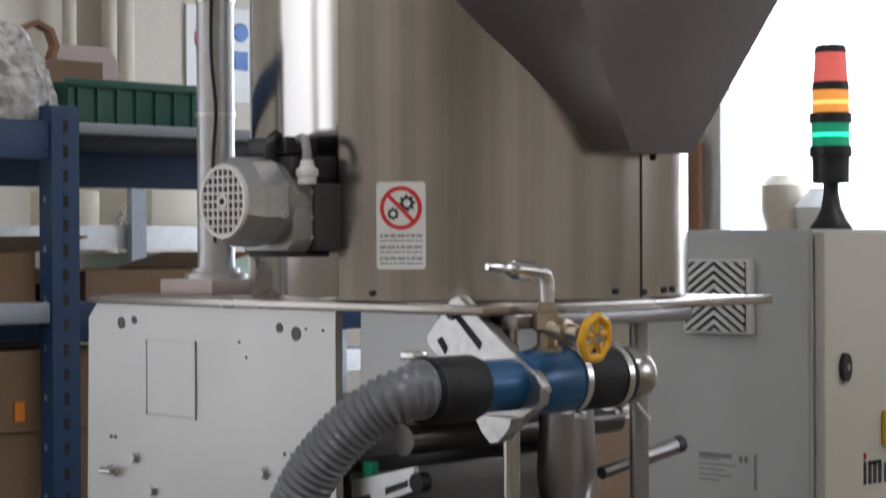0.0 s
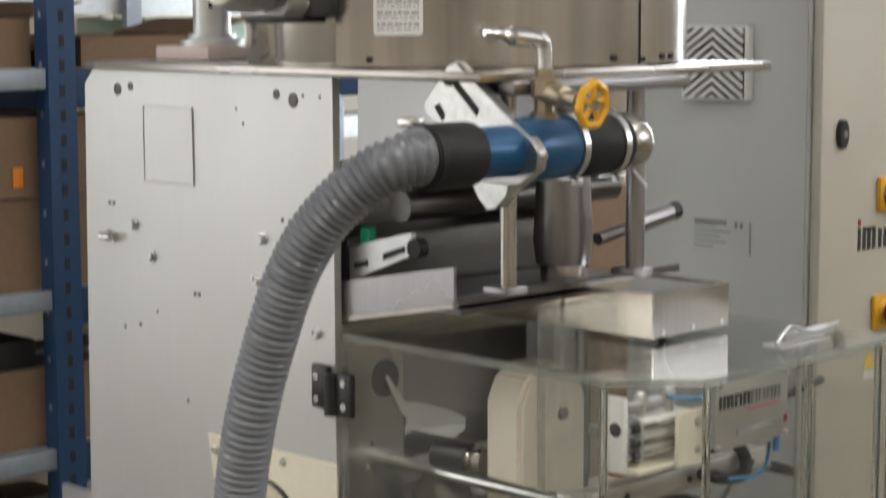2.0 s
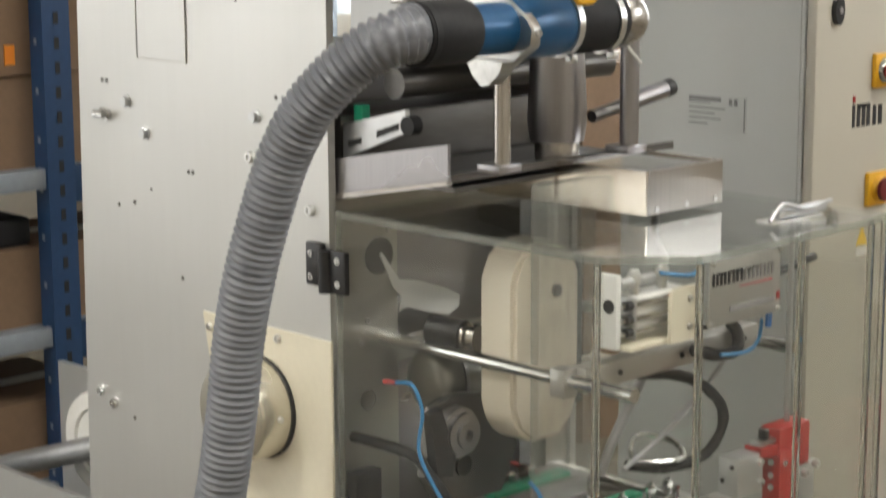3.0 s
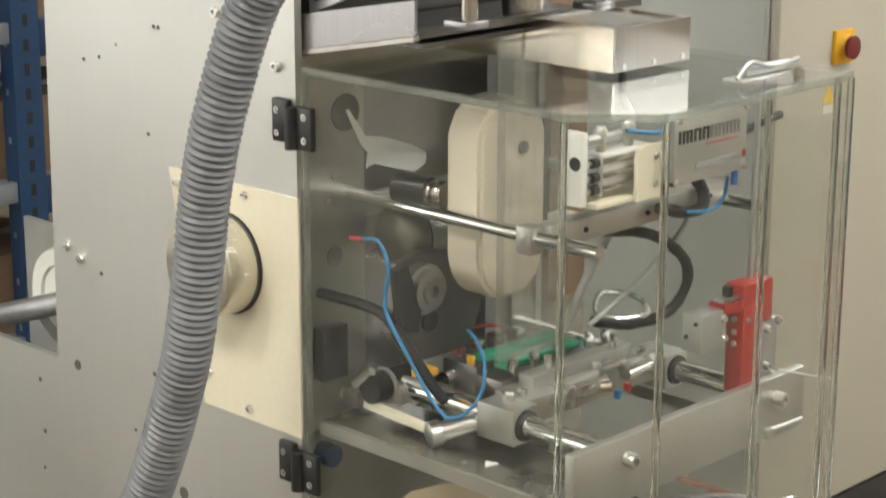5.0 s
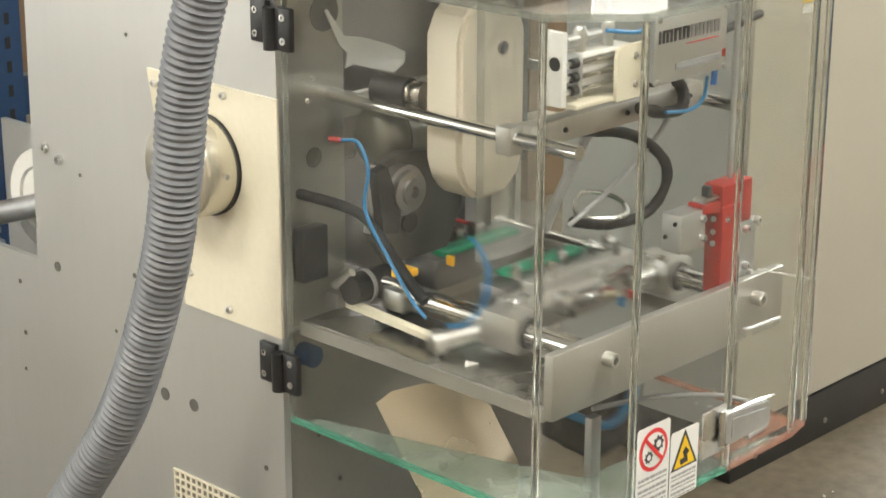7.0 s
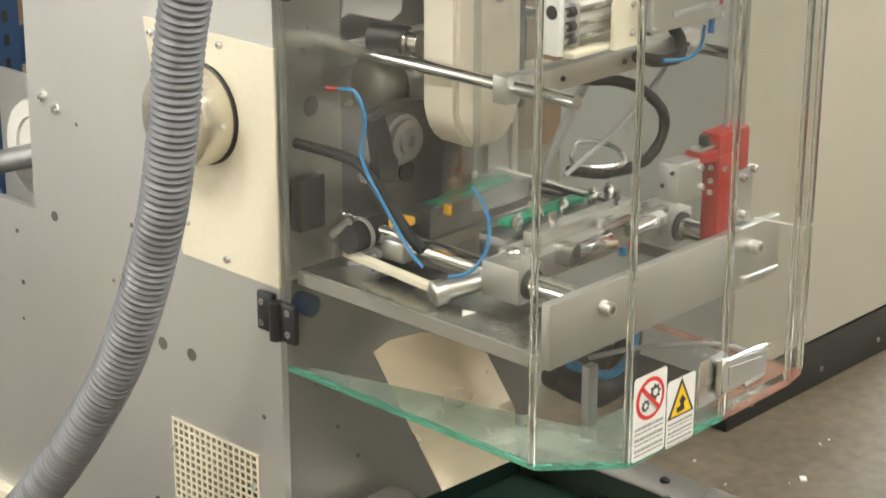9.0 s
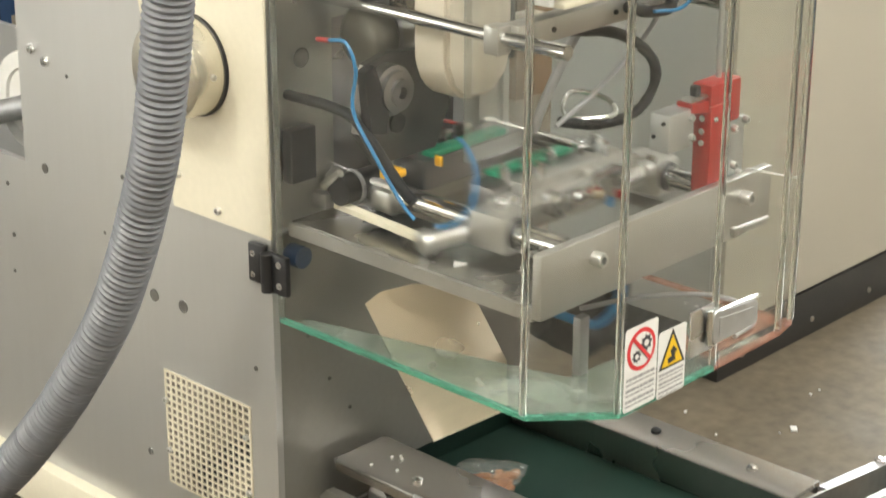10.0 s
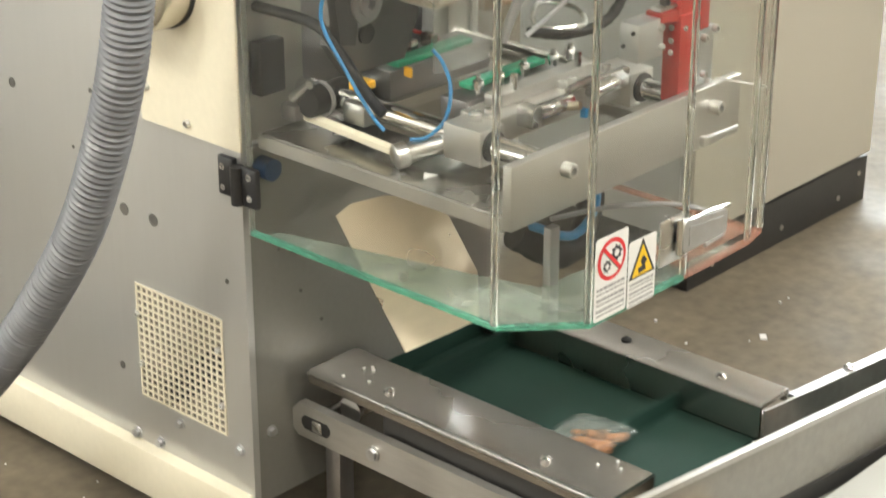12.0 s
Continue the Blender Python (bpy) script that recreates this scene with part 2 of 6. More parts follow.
def lathe(bm, p, q, profile, seg=28):
    """A turned body about the line from p to q; profile rows: share of the way, radius."""
    p, q = Vector(p), Vector(q)
    rot = (q - p).to_track_quat("Z", "Y").to_matrix()
    rings = []
    for s, r in profile:
        c = p.lerp(q, s)
        rings.append([bm.verts.new(c + rot @ Vector((r * math.cos(a), r * math.sin(a), 0))) for a in (2 * math.pi * k / seg for k in range(seg))])
    for a, b in zip(rings, rings[1:]):
        for k in range(seg):
            bm.faces.new((a[k], a[(k + 1) % seg], b[(k + 1) % seg], b[k]))
    if profile[0] != profile[-1]:
        bm.faces.new(rings[0][::-1])
        bm.faces.new(rings[-1])
    return bm


def spline(points, n):
    """Catmull-Rom through the points, n steps a stretch."""
    P = [Vector(p) for p in points]
    P = [P[0] * 2 - P[1]] + P + [P[-1] * 2 - P[-2]]
    out = []
    for i in range(1, len(P) - 2):
        for k in range(n):
            t = k / n
            a, b, c, d = P[i - 1], P[i], P[i + 1], P[i + 2]
            out.append(0.5 * ((2 * b) + (c - a) * t + (2 * a - 5 * b + 4 * c - d) * t * t + (3 * b - a - 3 * c + d) * t ** 3))
    return out + [P[-2]]


def sweep(bm, pts, radius, seg=14):
    """A round tube along pts; radius is a number or a function of the length run so far."""
    run, prev, rings = 0.0, None, []
    up = Vector((0.31, 0.17, 0.93))
    for i, p in enumerate(pts):
        d = (pts[min(i + 1, len(pts) - 1)] - pts[max(i - 1, 0)]).normalized()
        run += (p - prev).length if prev is not None else 0
        prev = p
        u = (up - d * up.dot(d)).normalized()
        up = u
        v = d.cross(u)
        r = radius(run) if callable(radius) else radius
        rings.append([bm.verts.new(p + (u * math.cos(a) + v * math.sin(a)) * r) for a in (2 * math.pi * k / seg for k in range(seg))])
    for a, b in zip(rings, rings[1:]):
        for k in range(seg):
            bm.faces.new((a[k], a[(k + 1) % seg], b[(k + 1) % seg], b[k]))
    bm.faces.new(rings[0][::-1])
    bm.faces.new(rings[-1])
    return bm


def prism(bm, outline, axis, a, b):
    """An outline of 2D points pushed out along an axis from a to b."""
    def at(u, v, w):
        return {"x": (w, u, v), "y": (u, w, v), "z": (u, v, w)}[axis]
    lo = [bm.verts.new(at(u, v, a)) for u, v in outline]
    hi = [bm.verts.new(at(u, v, b)) for u, v in outline]
    n = len(outline)
    for k in range(n):
        bm.faces.new((lo[k], lo[(k + 1) % n], hi[(k + 1) % n], hi[k]))
    bm.faces.new(lo[::-1])
    bm.faces.new(hi)
    return bm


def origin(ob):
    return ob.matrix_world.translation if ob.parent is None else origin(ob.parent)


def part(name, bm, material, parent, label="", smooth=35):
    """One mesh under a thing or a part; its vertices are given in the world's metres."""
    me = bpy.data.meshes.new(name)
    bmesh.ops.recalc_face_normals(bm, faces=bm.faces[:])
    o = HOME[parent.name]
    bmesh.ops.translate(bm, verts=bm.verts[:], vec=-o)
    for e in bm.edges:
        if len(e.link_faces) == 2:
            e.smooth = e.calc_face_angle() < radians(smooth)
    for f in bm.faces:
        f.smooth = True
    bm.to_mesh(me)
    bm.free()
    me.materials.append(material)
    ob = new(name, me)
    ob.parent = parent
    HOME[ob.name] = o
    if label:
        ob["label"] = label
    return ob


HOME = {}


def thing(name, at, label, category, group="", kind=""):
    ob = new(name)
    ob.empty_display_size = 0.05
    ob.location = at
    HOME[ob.name] = Vector(at)
    return tagged(ob, label, category, group, kind)


def single(name, bm, material, label, category="", group="", kind="", smooth=35):
    """A top-level thing that is one mesh; its origin sits at the middle of its base."""
    vs = [v.co for v in bm.verts]
    o = Vector(((min(v.x for v in vs) + max(v.x for v in vs)) / 2, (min(v.y for v in vs) + max(v.y for v in vs)) / 2, min(v.z for v in vs)))
    me = bpy.data.meshes.new(name)
    bmesh.ops.recalc_face_normals(bm, faces=bm.faces[:])
    bmesh.ops.translate(bm, verts=bm.verts[:], vec=-o)
    for e in bm.edges:
        if len(e.link_faces) == 2:
            e.smooth = e.calc_face_angle() < radians(smooth)
    for f in bm.faces:
        f.smooth = True
    bm.to_mesh(me)
    bm.free()
    me.materials.append(material)
    ob = new(name, me)
    ob.location = o
    HOME[ob.name] = o
    return tagged(ob, label, category, group, kind)


def cap_screw(parent, p, d, r=0.006, h=0.006, material=None, name="bolt"):
    """A socket-head screw at p whose head stands out along d."""
    p, d = Vector(p), Vector(d)
    bm = bmesh.new()
    lathe(bm, p - d * 0.002, p + d * h, [(0, r), (0.8, r), (1, r * 0.85), (1, r * 0.5), (0.6, r * 0.45)], 10)
    return part(name, bm, material or ZINC, parent)


def grow(ob, k, about):
    """Makes a thing k times as large about a point."""
    about = Vector(about)
    ob.location = about + (ob.location - about) * k
    ob.scale = (k, k, k)
    return ob


def hex_bolt(parent, p, d, r=0.008, h=0.008):
    p, d = Vector(p), Vector(d)
    bm = bmesh.new()
    rod(bm, p - d * 0.002, p + d * 0.002, r * 1.1, 14)
    rod(bm, p + d * 0.001, p + d * h, r * 0.82, 6)
    return part("bolt", bm, GALV, parent)


def hole(parent, p, d, r):
    """A drilled hole: a shallow cup with a countersunk rim, a hair proud of the plate; its shade is the dark colour."""
    p, d = Vector(p), Vector(d)
    bm = bmesh.new()
    lathe(bm, p - d * 0.001, p + d * 0.0012, [(0, r), (0.9, r), (1, r * 0.9), (0.6, r * 0.8)], 14)
    return part("drilled_hole", bm, BORE, parent)

# ---------------------------------------------------------------- the hall
def structure(name, bm, material, label, smooth=35):
    return single(name, bm, material, label, "", "", "structure", smooth)


X0, X1, Y0, Y1, ZC = -4.0, 7.0, -4.5, 6.5, 4.6
structure("floor", bx(X0 - 0.2, X1 + 0.2, Y0 - 0.2, Y1 + 0.2, -0.15, 0.0), CONCRETE, "worn grey-brown concrete hall floor with stains")
structure("ceiling", bx(X0 - 0.2, X1 + 0.2, Y0 - 0.2, Y1 + 0.2, ZC, ZC + 0.15), CEIL, "plain pale hall ceiling")
nwall = bmesh.new()
box(nwall, X0, -3.85, Y1, Y1 + 0.2, 0, ZC)
box(nwall, -0.40, X1, Y1, Y1 + 0.2, 0, ZC)
box(nwall, -3.85, -0.40, Y1, Y1 + 0.2, 3.2, ZC)
structure("wall_north", nwall, WALL, "cream painted plaster hall wall with a wide doorway")
structure("backdrop_north", bx(-6.0, 3.0, Y1 + 2.0, Y1 + 2.1, 0.0, 6.0), DAY_SIDE, "glaring pale daylight outside the doorways")
structure("wall_south", bx(X0, X1, Y0 - 0.2, Y0, 0, ZC), WALL, "cream painted plaster hall wall")
wwall = bmesh.new()
box(wwall, X0 - 0.2, X0, Y0 - 0.2, 4.8, 0, ZC)
box(wwall, X0 - 0.2, X0, 6.3, Y1 + 0.2, 0, ZC)
box(wwall, X0 - 0.2, X0, 4.8, 6.3, 3.2, ZC)
structure("wall_west", wwall, WALL, "cream painted plaster hall wall with a doorway")
structure("backdrop_west", bx(X0 - 2.1, X0 - 2.0, 3.0, 8.4, 0.0, 6.0), DAY_SIDE, "glaring pale daylight outside the doorways")
structure("yard_north", bx(X0 - 2.0, 3.0, Y1 + 0.2, Y1 + 2.0, -0.15, 0.0), CONCRETE, "pale yard ground outside the doorway")
structure("yard_west", bx(X0 - 2.0, X0 - 0.2, 3.0, Y1 + 0.2, -0.15, 0.0), CONCRETE, "pale yard ground outside the doorway")
WY0, WY1, WZ0, WZ1 = 2.3, 5.46, 1.0, 3.7
wall = bmesh.new()
# the high gap at y -3.4 to -1.0 is unseen, added for that lamp
box(wall, X1, X1 + 0.2, Y0 - 0.2, -3.4, 0, ZC)
box(wall, X1, X1 + 0.2, -1.0, WY0, 0, ZC)
box(wall, X1, X1 + 0.2, -3.4, -1.0, 0, 2.4)
box(wall, X1, X1 + 0.2, -3.4, -1.0, 3.8, ZC)
box(wall, X1, X1 + 0.2, WY1, Y1 + 0.2, 0, ZC)
box(wall, X1, X1 + 0.2, WY0, WY1, 0, WZ0)
box(wall, X1, X1 + 0.2, WY0, WY1, WZ1, ZC)
structure("wall_east", wall, WALL, "cream hall wall with a wide bright window and an added high opening")

window = thing("window_1", (X1, (WY0 + WY1) / 2, WZ0), "wide grey-framed hall window, glaring with daylight", "window", kind="structure")
fr = bmesh.new()
box(fr, X1 + 0.02, X1 + 0.10, WY0, WY0 + 0.07, WZ0, WZ1, 0.006)
box(fr, X1 + 0.02, X1 + 0.10, WY1 - 0.10, WY1, WZ0, WZ1, 0.006)
box(fr, X1 + 0.02, X1 + 0.10, WY0 + 0.07, WY1 - 0.10, WZ0, WZ0 + 0.07, 0.006)
box(fr, X1 + 0.02, X1 + 0.10, WY0 + 0.07, WY1 - 0.10, WZ1 - 0.07, WZ1, 0.006)
part("window_frame", fr, GALV, window)
part("mullion", bx(X1 + 0.025, X1 + 0.09, 3.62, 3.68, WZ0 + 0.07, WZ1 - 0.07, bev=0.006), GALV, window)
for a, b in ((WY0 + 0.07, 3.62), (3.68, WY1 - 0.10)):
    pane = part("pane", bx(X1 + 0.05, X1 + 0.056, a, b, WZ0 + 0.07, WZ1 - 0.07), ACRYLIC, window)
    pane.visible_shadow = False
part("window_sill", bx(X1 - 0.12, X1 + 0.02, WY0 - 0.05, WY1 + 0.05, WZ0 - 0.04, WZ0, bev=0.006), WHITE, window)
part("wooden_strip", bx(X1 - 0.03, X1 + 0.0, WY1 - 0.02, WY1 + 0.06, WZ0, 2.05, bev=0.004), WOOD, window, "reddish wooden strip beside the window")
structure("backdrop", bx(X1 + 2.4, X1 + 2.5, -7.0, 9.0, 0.0, 6.5), DAY, "glaring pale daylight outside the window")
structure("yard_ground", bx(X1 + 0.2, X1 + 2.4, -1.0, 9.0, -0.15, 0.0), CONCRETE, "pale yard ground outside the window")

# unseen luminaires, added to brighten the hall from above
for lx, ly in FILL_LAMPS:
    lum = thing("added_luminaire", (lx, ly, 4.4), "white twin-tube ceiling luminaire, unseen, added as fill light", "ceiling lamp", "hall luminaires")
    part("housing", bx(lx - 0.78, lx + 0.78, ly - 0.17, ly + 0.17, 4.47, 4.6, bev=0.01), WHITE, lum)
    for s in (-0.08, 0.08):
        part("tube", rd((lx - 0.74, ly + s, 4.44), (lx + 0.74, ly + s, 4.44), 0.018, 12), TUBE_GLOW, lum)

for px_, r in ((4.24, 0.028), (4.43, 0.03), (4.50, 0.042)):
    single("wall_pipe", rd((px_, 6.42, 0.0), (px_, 6.42, 4.6), r), WALL, "cream painted pipe running up the hall wall", "pipe", "wall pipes")

# ---------------------------------------------------------------- packaging machine: frame
XL, XR = 1.63, 2.12
machine = thing("packaging_machine", (1.88, 2.2, 0.0), "vertical packaging machine with bare aluminium side plates, cream base", "machine")


def side_plate(x, label, cut=0.0):
    out = [(1.862, 0.10), (3.25, 0.10), (3.25, 0.648), (2.437 - cut, 0.648), (2.420 - cut, 1.490), (2.398 - cut, 1.512), (1.862, 1.512)]
    bm = prism(bmesh.new(), out, "x", x, x + 0.012)
    return part("side_plate", bm, ALU, machine, label)


plate_l = side_plate(XL, "bare milled aluminium side plate with drilled holes")
plate_r = side_plate(XR - 0.012, "bare milled aluminium side plate", 0.076)
OUT = (-1, 0, 0)
for y, z, r in ((2.336, 1.484, .009), (2.304, 1.489, .006), (1.974, 1.487, .0065), (1.940, 1.480, .0095), (1.920, 1.487, .002), (1.886, 1.486, .002),
                (2.127, .510, .010), (2.060, .511, .010), (2.384, .649, .008), (2.181, 1.044, .003), (2.311, .811, .003), (2.484, .514, .004),
                (2.331, 1.134, .003), (2.292, 1.142, .003), (2.188, .681, .004), (1.902, .461, .004), (2.158, .240, .006), (2.06, 1.465, .002),
                (2.045, 1.445, .002), (2.363, 1.316, .003), (2.352, 1.316, .003), (1.965, 1.32, .003), (1.95, 1.32, .003), (2.16, 1.20, .003),
                (2.15, 1.20, .003), (2.25, 1.165, .002), (2.49, .60, .004), (2.49, .45, .003), (2.33, .35, .004), (2.24, .58, .003)):
    hole(plate_l, (XL, y, z), OUT, r)
for y, z in ((2.303, 1.289), (2.260, 1.246), (2.008, 1.291)):
    hex_bolt(plate_l, (XL, y, z), OUT, 0.009)
for y, z in ((2.131, .132), (2.076, .134), (2.026, .185), (1.890, .191)):
    hex_bolt(plate_l, (XL, y, z), OUT, 0.0085)
for y, z in ((2.362, 1.268), (2.35, 1.266), (2.395, .838), (2.36, .825), (1.897, 1.176), (2.02, 1.235)):
    cap_screw(plate_l, (XL, y, z), OUT, 0.008, 0.007)
part("handle_pin", rd((XL - 0.012, 2.37, 1.267), (XL - 0.012, 2.345, 1.267), 0.006, 10), ZINC, plate_l)
# framed document pocket on the plate
pk = bmesh.new()
for a in ((2.157, 2.274, 1.461, 1.463), (2.157, 2.274, 1.353, 1.355), (2.157, 2.159, 1.355, 1.461), (2.272, 2.274, 1.355, 1.461)):
    box(pk, XL - 0.0025, XL, *a)
pocket = part("document_pocket", pk, ALU_BAR, plate_l, "thin-framed clear document pocket")
part("pocket_sheet", bx(XL - 0.0015, XL - 0.0005, 2.160, 2.271, 1.357, 1.459), ALU, plate_l)
# cream access panel with its round housing
part("cream_panel", prism(bmesh.new(), [(1.858, 1.004), (2.132, 1.004), (2.065, 0.668), (1.858, 0.668)], "x", XL - 0.004, XL), CREAM, machine, "cream painted access panel screwed to the plate")
for y, z in ((1.965, 0.992), (1.965, 0.685), (2.115, 0.985), (2.05, 0.72)):
    cap_screw(machine, (XL - 0.004, y, z), OUT, 0.0055, 0.006)
CAN = (2.004, 0.889)
part("housing_gasket", rd((XL - 0.004, *CAN), (XL - 0.009, *CAN), 0.0725, 36), BLACK, machine)
can = lathe(bmesh.new(), (XL - 0.008, *CAN), (XL - 0.062, *CAN), [(0, 0.070), (0.86, 0.070), (0.95, 0.068), (1.0, 0.064), (1.0, 0.02), (0.98, 0.0001)], 40)
housing = part("round_housing", can, SATIN, machine, "satin metal drum-shaped bearing housing")
for k in range(5):
    a = 2 * math.pi * k / 5 + 0.4
    hole(housing, (XL - 0.062, CAN[0] + 0.042 * math.cos(a), CAN[1] + 0.042 * math.sin(a)), OUT, 0.007)
cap_screw(housing, (XL - 0.03, CAN[0] - 0.070, CAN[1]), (0, -1, 0), 0.004, 0.004)
# cream base rails, front panel and base
for x in (XL - 0.022, XR - 0.02):
    part("base_rail", bx(x, x + 0.042, 1.868, 3.3, 0.04, 0.122, bev=0.004), CREAM, machine, "cream painted steel base rail")
for y in (1.95, 3.15):
    for x in (XL + 0.0, XR):
        part("levelling_foot", lathe(bmesh.new(), (x, y, 0), (x, y, 0.045), [(0, .03), (.25, .03), (.3, .01), (1, .01)], 16), BLACK, machine)
part("front_panel", bx(XL + 0.012, XR - 0.012, 1.868, 1.876, 0.10, 0.665), PANEL, machine, "dull aluminium front panel")
hex_bolt(machine, (1.672, 1.868, 0.215), (0, -1, 0), 0.008)
for x, z in ((1.70, .50), (1.78, .36), (1.86, .45), (1.74, .42)):
    hole(machine, (x, 1.868, z), (0, -1, 0), 0.003)
blk = bmesh.new()
for a in ((XL + 0.012, 1.757, 0.675, 1.19), (1.757, XR - 0.012, 1.150, 1.19), (1.757, XR - 0.012, 0.675, 0.715), (1.757, XR - 0.012, 0.955, 0.985), (2.06, XR - 0.012, 0.715, 0.955), (2.06, XR - 0.012, 0.985, 1.150)):
    box(blk, a[0], a[1], 1.868, 1.880, a[2], a[3])
part("bulkhead", blk, BULK, machine, "grey steel bulkhead with openings behind the sealing station")
# added panel that closes the openings with a dark tone
part("rear_backing_panel", bx(1.70, 2.09, 1.95, 1.96, 0.68, 1.18), STEEL_D, machine, "dark steel panel added behind the openings")
hole(machine, (1.723, 1.868, 1.106), (0, -1, 0), 0.026)
hole(machine, (1.70, 1.868, 0.91), (0, -1, 0), 0.014)
# dark brown puts the shaded depth behind the vent's bars into a flat sheet
VENT_BACK = mat("vent_depth_shade", (0.20, 0.18, 0.15), 0.9, 0, 40, 0.3, 0.0, blotch=14)
# perforated vent on the plate
vent_p = part("vent_frame", bx(XL - 0.0032, XL - 0.0006, 1.9165, 1.9195, 0.2055, 0.395), CREAM, machine, "cream perforated vent grille")
for k in range(1, 16):
    y = 1.919 + (2.110 - 1.919) * k / 15
    part("grille_bar", bx(XL - 0.003, XL - 0.001, y - 0.0017, y + 0.0017, 0.2055, 0.395), CREAM, vent_p)
for k in range(17):
    z = 0.207 + (0.394 - 0.207) * k / 16
    part("grille_bar", bx(XL - 0.0028, XL - 0.0008, 1.9195, 2.112, z - 0.0017, z + 0.0017), CREAM, vent_p)
part("vent_back_sheet", bx(XL - 0.0003, XL + 0.0003, 1.921, 2.108, 0.209, 0.392), VENT_BACK, machine)
# diagonal shade inside the vent, laid in as a flat dark patch
part("vent_shade_patch", prism(bmesh.new(), [(1.922, .300), (1.922, .345), (1.95, .338), (2.062, .240), (2.045, .222), (2.02, .222)], "x", XL - 0.0008, XL - 0.0004), DARK, machine)
for y, z in ((2.108, .345), (2.105, .262), (1.925, .345), (1.922, .255)):
    cap_screw(vent_p, (XL - 0.004, y, z), OUT, 0.005, 0.004)
# rear arm with its film reel, behind the plate
part("reel_arm", rd((1.75, 2.40, 0.745), (1.75, 3.0, 0.545), 0.020, 14), GALV, machine)
reel = lathe(bmesh.new(), (1.79, 2.66, 0.665), (2.05, 2.66, 0.665), [(0.02, .0001), (0.02, .055), (0.0, .058), (0, .085), (0.03, .088), (0.1, .088), (0.12, .075), (0.88, .075), (0.9, .088), (1, .088)], 36)
part("film_reel", reel, WHITE, machine, "white film reel")
# head plate over the frame and its lower plate with two posts
part("head_plate", bx(1.618, 2.195, 1.585, 2.402, 1.512, 1.524, bev=0.002), STEEL, machine, "flat stainless head plate")
part("post_plate", bx(1.655, 1.99, 1.565, 1.70, 1.496, 1.5118, bev=0.002), STEEL_D, machine)
for x in (1.682, 1.922):
    post = part("post", rd((x, 1.60, 1.262), (x, 1.60, 1.496), 0.0105 if x < 1.8 else 0.0125, 20), STEEL if x < 1.8 else STEEL_D, machine)
    part("post_foot", bx(x - 0.02, x + 0.02, 1.585, 1.625, 1.252, 1.262, bev=0.002), STEEL_D, machine)

# film path: rollers and guide plates between the side plates
for x0, y, z, r, m in ((XL + 0.012, 1.93, 1.375, .013, FILM_DK), (1.69, 1.80, 1.345, .020, FILM_DK), (XL + 0.012, 2.12, 1.32, .022, RUBBER)):
    roller = part("film_roller", rd((x0, y, z), (XR - 0.012, y, z), r, 20), m, machine)
part("film_guide_plate", prism(bmesh.new(), [(1.866, 1.200), (1.866, 1.246), (1.657, 1.284), (1.657, 1.240)], "x", 1.645, 1.650), STEEL_D, machine, "sloping dark stainless film guide plate")
part("film_guide_lip", prism(bmesh.new(), [(1.866, 1.193), (1.866, 1.199), (1.657, 1.239), (1.657, 1.233)], "x", 1.643, 1.653), STEEL, machine)
slot = part("slotted_bracket", prism(bmesh.new(), [(1.866, 1.245), (1.866, 1.290), (1.748, 1.318), (1.748, 1.289)], "x", 1.660, 1.668), GALV, machine)
part("bracket_slot", prism(bmesh.new(), [(1.80, 1.278), (1.80, 1.287), (1.76, 1.300), (1.76, 1.292)], "x", 1.6585, 1.6605), DARK, slot)
part("bracket_slot", prism(bmesh.new(), [(1.855, 1.262), (1.855, 1.270), (1.83, 1.276), (1.83, 1.268)], "x", 1.6585, 1.6605), DARK, slot)
part("clamp_knob", rd((1.648, 1.732, 1.300), (1.664, 1.732, 1.300), 0.0125, 14), RUBBER, machine)
part("film_sheet", prism(bmesh.new(), [(1.862, 1.20), (1.863, 1.21), (1.66, 1.245), (1.659, 1.235)], "x", 1.654, 2.09), FILM_DK, machine)
part("cross_bar", bx(1.69, 2.06, 1.76, 1.79, 1.375, 1.385, bev=0.002), STEEL_D, machine)
part("lower_film_plate", bx(1.66, 2.06, 1.66, 1.862, 1.222, 1.228), FILM_DK, machine)
# two added boxes that keep the gap between the side plates dark
part("dark_filler_box", bx(1.66, 2.10, 1.99, 2.30, 1.18, 1.36, bev=0.004), FILM_DK, machine, "dark grey box added to darken the space between the plates")
part("dark_filler_lid", bx(1.66, 2.09, 1.87, 1.99, 1.20, 1.30, bev=0.004), FILM_DK, machine)
tube = part("forming_tube", rd((1.893, 1.70, 1.20), (1.893, 1.70, 1.50), 0.030, 28), STEEL, machine, "upright stainless forming tube")
collar = lathe(bmesh.new(), (1.893, 1.70, 1.262), (1.893, 1.70, 1.45), [(0, .036), (.15, .040), (.6, .036), (1, .032)], 28)
part("forming_collar", collar, STEEL_D, machine, "flared stainless forming collar")
arm = part("tension_arm", rd((1.94, 1.68, 1.291), (2.06, 1.68, 1.310), 0.0085, 14), FILM_DK, machine)
part("arm_sleeve", rd((2.02, 1.68, 1.304), (2.094, 1.68, 1.3157), 0.0125, 14), STEEL_D, machine)
part("arm_knob", rd((2.092, 1.679, 1.3155), (2.106, 1.679, 1.318), 0.0125, 14), BLACK, machine)
part("cable", sweep(bmesh.new(), spline([(1.875, 1.60, 1.47), (1.90, 1.58, 1.44), (1.895, 1.585, 1.40), (1.92, 1.58, 1.37)], 6), 0.0025, 8), PAPER, machine)
